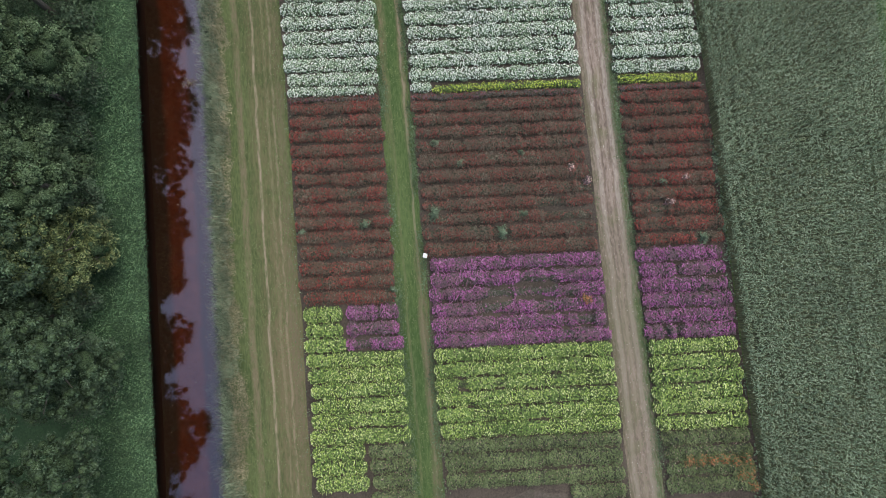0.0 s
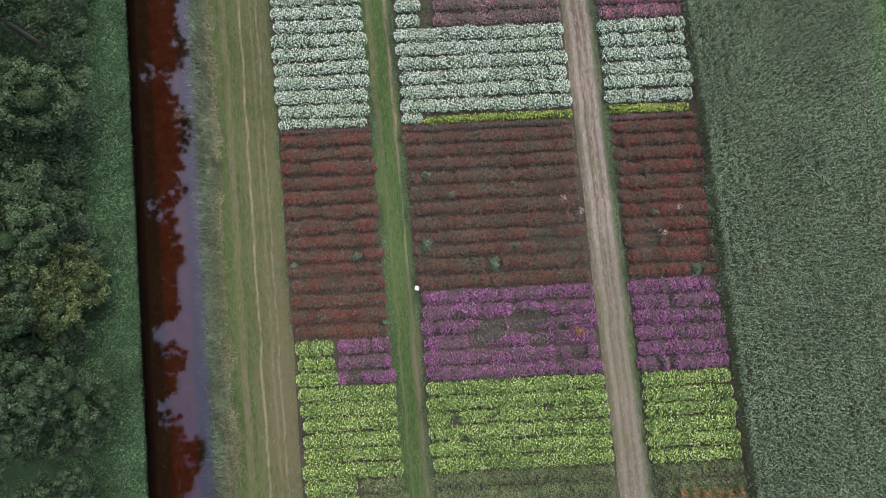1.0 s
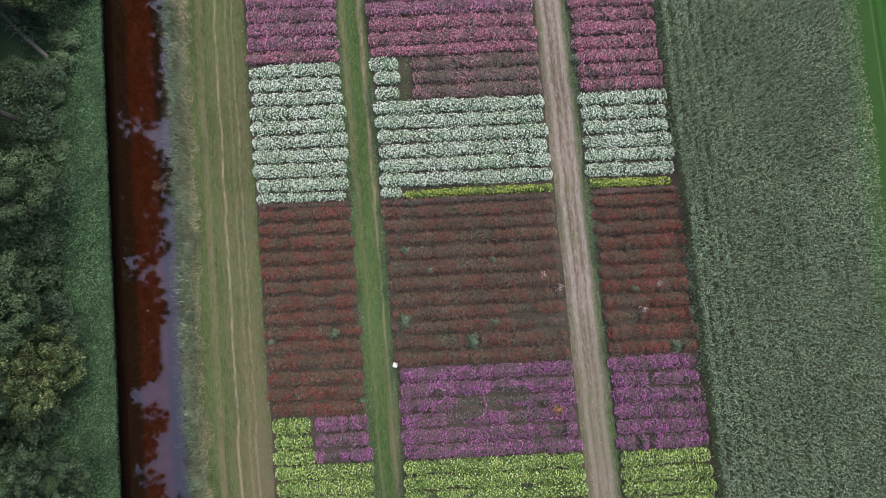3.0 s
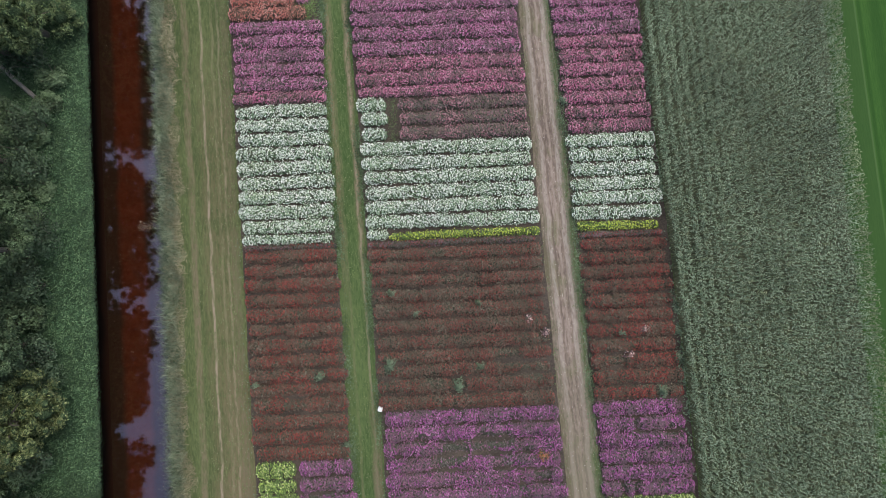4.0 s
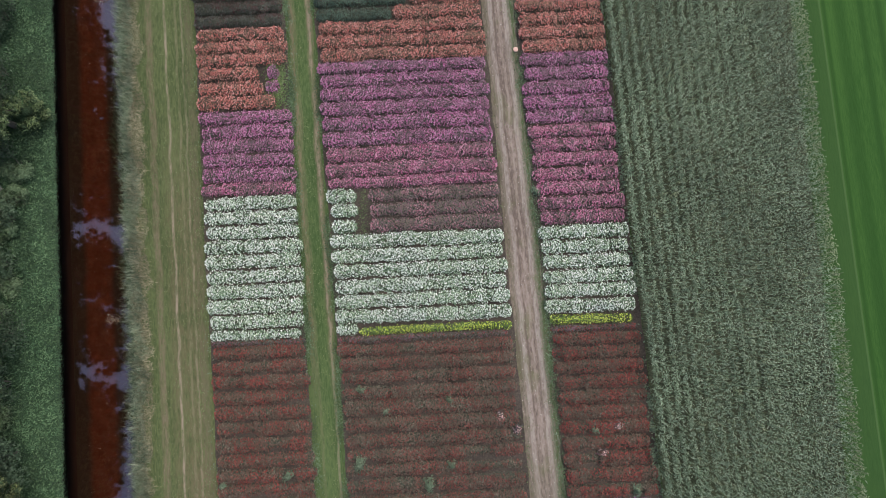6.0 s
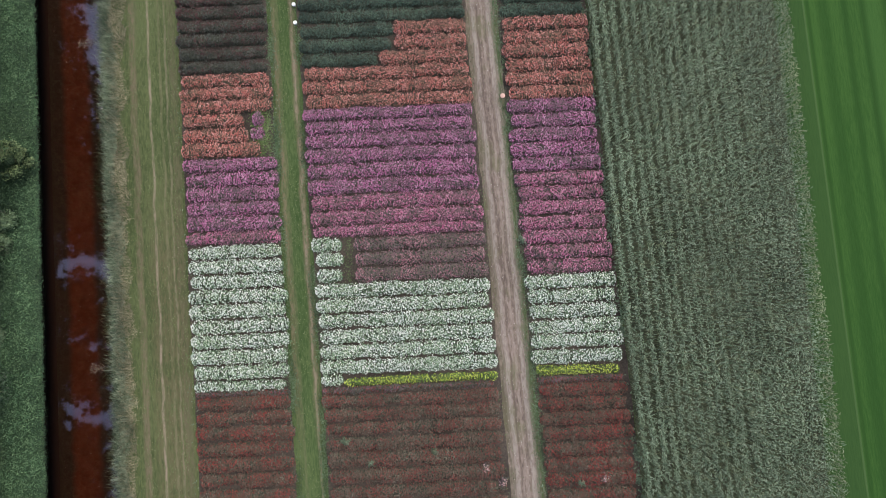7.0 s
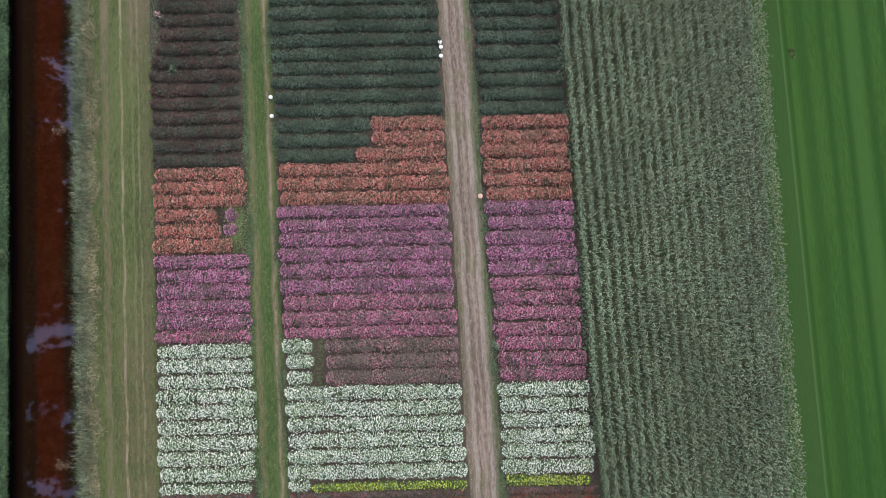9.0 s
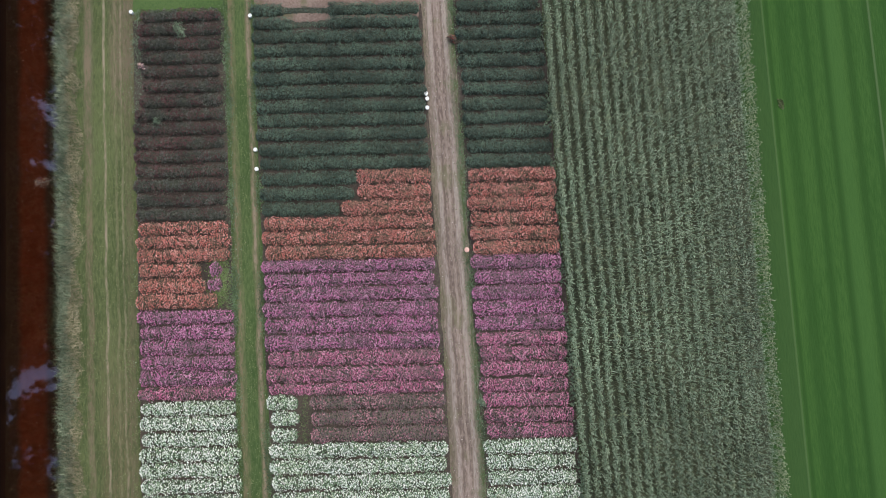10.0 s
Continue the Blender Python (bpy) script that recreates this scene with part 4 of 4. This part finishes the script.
for k, (x, y, r) in enumerate([(11.9, -9.25, 0.42), (12.5, -9.28, 0.45), (13.1, -9.32, 0.4), (13.7, -9.3, 0.42), (14.3, -9.45, 0.5), (14.9, -9.5, 0.5), (14.5, -10.15, 0.45), (15.0, -10.2, 0.45), (15.1, -10.8, 0.4)]):
    plant(x, y, r, 0.5, F_GREEN, P_ORANGE, 90, "dahlia_plant", "orange-flowered dahlia in the olive rows", 760 + k)

plant(28.61, 33.8, 0.3, 0.05, F_TURF, P_WHITE, 0, "grass_tuft", "pale dry tuft of grass in the meadow", 790)

# ---- buckets and a tub ----
def lathe(profile, sides=20):
    bm = bmesh.new()
    rings = [[bm.verts.new((r * math.cos(2 * math.pi * k / sides), r * math.sin(2 * math.pi * k / sides), z)) for k in range(sides)] for r, z in profile]
    for a, b in zip(rings[:-1], rings[1:]):
        for k in range(sides):
            bm.faces.new((a[k], a[(k + 1) % sides], b[(k + 1) % sides], b[k]))
    bm.faces.new(rings[0][::-1])
    bm.faces.new(rings[-1])
    return bm


def tube(points, radius, sides=6):
    bm = bmesh.new()
    rings = []
    for k, p in enumerate(points):
        a, b = Vector(points[max(k - 1, 0)]), Vector(points[min(k + 1, len(points) - 1)])
        q = (b - a).to_track_quat("Z", "Y")
        r = radius[k] if isinstance(radius, (list, tuple)) else radius
        rings.append([bm.verts.new(Vector(p) + q @ Vector((r * math.cos(2 * math.pi * s / sides), r * math.sin(2 * math.pi * s / sides), 0))) for s in range(sides)])
    for a, b in zip(rings[:-1], rings[1:]):
        for s in range(sides):
            bm.faces.new((a[s], a[(s + 1) % sides], b[(s + 1) % sides], b[s]))
    bm.faces.new(rings[0][::-1])
    bm.faces.new(rings[-1])
    return bm


def bucket(x, y, turn):
    ob = thing("bucket", x, y, 0.02, "white plastic bucket standing at the edge of a path", "bucket", "white buckets")
    part("body", lathe([(0.095, 0), (0.10, 0.005), (0.128, 0.25), (0.135, 0.262)]), M_PLASTIC, ob)
    part("rim", lathe([(0.131, 0.235), (0.143, 0.24), (0.143, 0.262), (0.131, 0.268)]), M_PLASTIC, ob)
    part("lid", lathe([(0.134, 0.264), (0.138, 0.27), (0.134, 0.279), (0.11, 0.279), (0.105, 0.272), (0.02, 0.272)]), M_PLASTIC, ob)
    arc = [(0.146 * math.cos(a), 0.05 + 0.1 * math.sin(a), 0.245 - 0.02 * math.sin(a)) for a in [math.pi * k / 10 for k in range(11)]]
    part("handle", tube(arc, 0.004), M_WIRE, ob)
    ob.matrix_basis = spot(x, y, 0.02, turn, 0.78)


for k, (x, y) in enumerate([(-7.68, 41.46), (-0.97, 40.81), (-0.95, 33.05), (-0.93, 31.96), (8.7, 35.64), (8.74, 35.34), (8.71, 34.82)]):
    bucket(x, y, 40 * k)

def block(w, d, z0, z1, round_off):
    """A box with rounded upright edges."""
    bm = bmesh.new()
    bmesh.ops.create_cube(bm, size=1)
    bmesh.ops.scale(bm, vec=(w, d, z1 - z0), verts=bm.verts)
    bmesh.ops.translate(bm, vec=(0, 0, (z0 + z1) / 2), verts=bm.verts)
    bmesh.ops.bevel(bm, geom=bm.edges[:], offset=round_off, segments=2, affect="EDGES")
    return bm


crate = thing("canister", -0.8, 2.64, 0.02, "square white plastic canister at the corner of a flower bed", "canister")
part("body", block(0.24, 0.24, 0, 0.26, 0.025), M_PLASTIC, crate)
part("cap", lathe([(0.03, 0.255), (0.032, 0.26), (0.032, 0.285), (0.026, 0.289)]), M_PLASTIC, crate)
part("handle", tube([(-0.07, 0.07, 0.25), (-0.06, 0.06, 0.285), (0.0, 0.0, 0.29), (0.05, -0.05, 0.285), (0.06, -0.06, 0.25)], 0.009), M_PLASTIC, crate)
crate.matrix_basis = spot(-0.8, 2.64, 0.02, -18)

tub = thing("tub", 10.36, 26.72, 0.02, "pale pink plastic tub at the edge of the dirt path", "tub")
part("body", lathe([(0.12, 0), (0.13, 0.006), (0.158, 0.13), (0.165, 0.14)]), M_CRATE, tub)
part("rim", lathe([(0.16, 0.125), (0.175, 0.13), (0.175, 0.145), (0.16, 0.15)]), M_CRATE, tub)
part("lid", lathe([(0.165, 0.147), (0.168, 0.155), (0.15, 0.17), (0.09, 0.185), (0.02, 0.19)]), M_CRATE, tub)
tub.matrix_basis = spot(10.36, 26.72, 0.02, 0, 0.78)

# ---- trees on the far bank ----
CLUMP_LEAF = leaf_template(0.55)
bm = bmesh.new()
bmesh.ops.create_icosphere(bm, subdivisions=1, radius=1)
bmesh.ops.triangulate(bm, faces=bm.faces[:])
for v in bm.verts:
    v.co *= 0.95 + 0.45 * noise.noise(v.co * 2.3)
BALL = (np.array([v.co[:] for v in bm.verts]), np.array([[v.index for v in f.verts] for f in bm.faces]))
bm.free()


def tree(x, y, tall, reach, leaf_mat, label, seed, leaves=9000, stretch=1.0, leaf_size=1.0):
    rng = np.random.default_rng(seed)
    ob = thing("tree", x, y, 0, label, "tree", "trees on the canal bank")
    lean = rng.normal(0, 0.25, 2)
    crown_z = tall - reach * 1.5
    spine = [(lean[0] * s * s, lean[1] * s * s, s * (crown_z + reach * 0.3)) for s in (0, 0.2, 0.45, 0.7, 1.0)]
    trunk = part("trunk", tube(spine, [0.20, 0.16, 0.13, 0.10, 0.05], 8), M_BARK, ob)
    clumps = []
    for k in range(6):
        a = k * 2.4 + rng.uniform(-0.4, 0.4)
        z0 = crown_z * rng.uniform(0.45, 0.85)
        end = (reach * 0.72 * math.cos(a), reach * 0.72 * math.sin(a), crown_z + reach * rng.uniform(-0.15, 0.5))
        mid = (end[0] * 0.45, end[1] * 0.45, z0 + (end[2] - z0) * 0.6)
        part("limb", tube([(lean[0] * 0.3, lean[1] * 0.3, z0), mid, end], [0.075, 0.05, 0.015], 6), M_BARK, trunk)
    # leaf clumps over a crown of several lobes
    m = 560 if leaves > 9000 else 150
    lobes = 9
    turn = np.arange(lobes) * 2.4 + rng.uniform(0, 6.28)
    off = reach * np.r_[0.1, rng.uniform(0.42, 0.62, lobes - 1)]
    middle = np.stack([off * np.cos(turn), off * np.sin(turn) * stretch, crown_z + reach * np.r_[0.85, rng.uniform(-0.65, 0.75, lobes - 1)]], 1)
    swell = reach * np.r_[0.62, rng.uniform(0.36, 0.6, lobes - 1)]
    lobe = rng.choice(lobes, m, p=swell ** 2 / (swell ** 2).sum())
    way = unit(rng.normal(0, 1, (m, 3)))
    c = middle[lobe] + way * (swell[lobe] * rng.uniform(0.72, 1.08, m))[:, None] * np.array([1, 1, 1.15])
    cr = reach * rng.uniform(0.065, 0.14, m) * (1.0 if leaves > 9000 else 1.4)
    who = rng.integers(0, m, leaves)
    d = unit(rng.normal(0, 1, (leaves, 3)))
    d[:, 2] = np.abs(d[:, 2]) * np.where(rng.uniform(0, 1, leaves) < 0.85, 1, -1)
    at = c[who] + d * cr[who][:, None] * rng.uniform(0.7, 1.3, leaves)[:, None] * np.array([1, 1, 0.85])
    nrm = d + rng.normal(0, 0.35, (leaves, 3)) + np.array([0, 0, 0.5])
    # solid balls added inside clumps and lobes to close gaps, coloured as if shaded
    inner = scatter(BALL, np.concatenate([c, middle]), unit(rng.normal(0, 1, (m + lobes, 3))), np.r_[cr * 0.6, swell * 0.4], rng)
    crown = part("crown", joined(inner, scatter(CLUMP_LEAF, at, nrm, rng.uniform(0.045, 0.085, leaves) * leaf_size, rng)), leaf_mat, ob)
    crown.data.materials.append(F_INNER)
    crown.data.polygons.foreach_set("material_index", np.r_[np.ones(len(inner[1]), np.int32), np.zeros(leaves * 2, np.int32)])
    return ob


DEEP = "leafy tree with a dense dark green crown on the canal bank"
FRESH = "leafy tree with a mid-green crown on the canal bank"
GOLDEN = "tree with a yellowing pale green crown on the canal bank"
front = [(-19.0, -13.2, 10.2, 3.0, T_DEEP, DEEP), (-19.0, -7.0, 10.0, 3.1, T_DEEP, DEEP), (-19.0, -1.4, 7.4, 2.8, T_DEEP, DEEP), (-18.3, 4.0, 6.9, 2.3, T_GOLD, GOLDEN), (-20.0, 4.2, 10.8, 2.6, T_DEEP, DEEP),
         (-20.8, 1.2, 6.8, 2.3, T_DEEP, DEEP), (-19.4, 7.6, 10.8, 2.8, T_GREEN, FRESH), (-19.3, 12.6, 10.6, 3.1, T_GREEN, FRESH), (-19.6, 17.4, 12.6, 2.9, T_GREEN, FRESH), (-17.9, 24.8, 6.4, 2.5, T_BUSH, "low tree with a yellow-green crown on the canal bank"), (-19.7, 23.6, 13.2, 2.7, T_GREEN, FRESH), (-19.9, 26.8, 13.0, 2.4, T_GREEN, FRESH),
         (-19.3, 28.4, 10.2, 2.9, T_GREEN, FRESH), (-19.3, 32.6, 10.4, 2.9, T_GREEN, FRESH), (-20.0, 37.4, 9.8, 2.6, T_GREEN, FRESH), (-19.4, 42.0, 10.2, 3.0, T_DEEP, DEEP), (-19.3, 47.4, 10.6, 3.2, T_GREEN, FRESH)]
for k, row in enumerate(front):
    tree(*row, seed=900 + k, leaves=27000 if -10 < row[1] < 26 else 9500, leaf_size=0.76 if -10 < row[1] < 26 else 1.5)
# back row of trees, out of view, added for the reflection in the water
rear = tree(-25.4, -17.5, 11.0, 3.4, T_DEEP, DEEP, 950, 3500, 1.0, 1.8)
for k in range(9):
    copy_thing(rear, spot(-24.9 + (k % 3) * 0.7, -13 + 7.0 * k, 0, 70 * k))


def shrub(x, y, tall, reach, leaf_mat, seed):
    rng = np.random.default_rng(seed)
    ob = thing("shrub", x, y, 0, "dense green shrub below the trees", "shrub", "shrubs on the canal bank")
    for k in range(5):
        a = 1.3 * k + rng.uniform(0, 1)
        part("stem", tube([(0.08 * math.cos(a), 0.08 * math.sin(a), 0), (0.3 * reach * math.cos(a), 0.3 * reach * math.sin(a), tall * 0.45), (0.6 * reach * math.cos(a), 0.6 * reach * math.sin(a), tall * 0.8)], [0.03, 0.02, 0.006], 5), M_BARK, ob)
    n, m = 1500, 18
    c = unit(rng.normal(0, 1, (m, 3))) * reach * 0.62
    c[:, 2] = tall * 0.55 + c[:, 2] * tall * 0.35 / reach
    who = rng.integers(0, m, n)
    d = unit(rng.normal(0, 1, (n, 3)))
    at = c[who] + d * reach * rng.uniform(0.2, 0.45, n)[:, None]
    at[:, 2] = np.maximum(at[:, 2], 0.05)
    part("crown", scatter(CLUMP_LEAF, at, d + rng.normal(0, 0.3, (n, 3)) + np.array([0, 0, 0.6]), rng.uniform(0.045, 0.09, n), rng), leaf_mat, ob)


rng = np.random.default_rng(5)
for k in range(20):
    shrub(-18.3 + rng.uniform(-0.5, 0.4), -12.4 + 2.9 * k + rng.uniform(-0.8, 0.8), rng.uniform(2.0, 3.4), rng.uniform(1.1, 1.7), T_DEEP, 1200 + k)

for k, (x, y, tall, reach) in enumerate([(-18.4, 19.0, 1.2, 0.9), (-17.7, 20.6, 0.9, 0.8), (-18.9, 17.4, 1.3, 0.9), (-17.4, 22.2, 1.2, 0.9), (-18.7, 14.4, 1.3, 0.8), (-18.1, 15.8, 1.0, 0.8), (-18.6, 9.0, 1.2, 0.8), (-20.9, 19.8, 1.8, 1.2), (-22.0, 21.0, 2.2, 1.3), (-22.6, 22.8, 2.2, 1.4), (-20.0, 20.4, 1.2, 0.9), (-19.6, 24.6, 2.0, 1.2)]):
    shrub(x, y, tall, reach, T_GREEN, 1300 + k)

for k in range(22):
    x, y = -19.4 - 1.5 * (k % 3) + rng.uniform(-0.4, 0.4), 5.2 + 0.62 * k + rng.uniform(-0.4, 0.4)
    shrub(x, y, rng.uniform(1.9, 3.0), rng.uniform(1.2, 1.6), T_GREEN, 1330 + k)

# ---- a dead trunk under the trees ----
dead = thing("fallen_trunk", -18.6, 21.2, 0.12, "bare grey dead trunk leaning among the trees", "dead tree")
bole = part("trunk", tube([(0, 0, 0), (-0.8, 0.9, 0.45), (-1.8, 2.2, 0.9), (-2.9, 3.4, 1.3)], [0.12, 0.115, 0.09, 0.05], 9), M_DEADWOOD, dead)
rng = np.random.default_rng(31)
for k in range(12):
    f = 0.35 + 0.05 * k
    bx, by, bz = -2.6 * f, 3.1 * f, 0.12 + 1.15 * f
    a = rng.uniform(0, 6.28)
    ex, ey = 0.55 * math.cos(a), 0.55 * math.sin(a)
    part("twig", tube([(bx, by, bz), (bx + 0.5 * ex, by + 0.5 * ey, bz + 0.25), (bx + ex, by + 1.1 * ey, bz + 0.3)], [0.025, 0.016, 0.006], 5), M_DEADWOOD, bole)

# ---- floating leaves and a branch in the canal ----
n = 420
rng = np.random.default_rng(9)
y = rng.uniform(-12, 46, n)
x = np.where(rng.uniform(0, 1, n) < 0.6, -12.7 + rng.normal(0, 0.2, n), rng.uniform(-15.2, -12.6, n))
stuff("floating_leaves", scatter(LEAF, np.stack([np.clip(x, -15.3, -12.3), y, np.full(n, -0.594)], 1), np.tile([[0, 0, 1.0]], (n, 1)) + rng.normal(0, 0.03, (n, 3)), rng.uniform(0.015, 0.05, n), rng), M_LEAFLITTER,
      "brown fallen leaves floating on the canal", "leaves")


def drift(x, y, seed):
    rng = np.random.default_rng(seed)
    ob = thing("branch", x, y, -0.6, "dead brown branch with withered leaves lying in the canal", "branch")
    wood = part("stem", tube([(0.55, 0.1, 0.12), (0.2, 0.0, 0.04), (-0.2, -0.05, 0.02), (-0.5, 0.12, 0.03)], [0.02, 0.016, 0.011, 0.004]), M_BARK, ob)
    for k in range(7):
        b, a = -0.35 + 0.11 * k, rng.uniform(-0.9, 0.9) + (1.57 if k % 2 else -1.57)
        part("twig", tube([(b, 0, 0.03), (b - 0.08 + 0.16 * math.cos(a), 0.2 * math.sin(a), 0.05), (b - 0.2, 0.34 * math.sin(a), 0.03)], [0.008, 0.006, 0.002], 5), M_BARK, wood)
    n = 90
    at = np.stack([rng.uniform(-0.5, 0.35, n), rng.normal(0, 0.15, n), rng.uniform(0.01, 0.08, n)], 1)
    part("withered_leaves", scatter(LEAF, at, np.stack([rng.normal(0, 0.3, n), rng.normal(0, 0.3, n), np.ones(n)], 1), rng.uniform(0.02, 0.05, n), rng), M_LEAFLITTER, ob, kind="stuff")


drift(-13.2, 32.2, 41)
drift(-13.1, 13.6, 42)
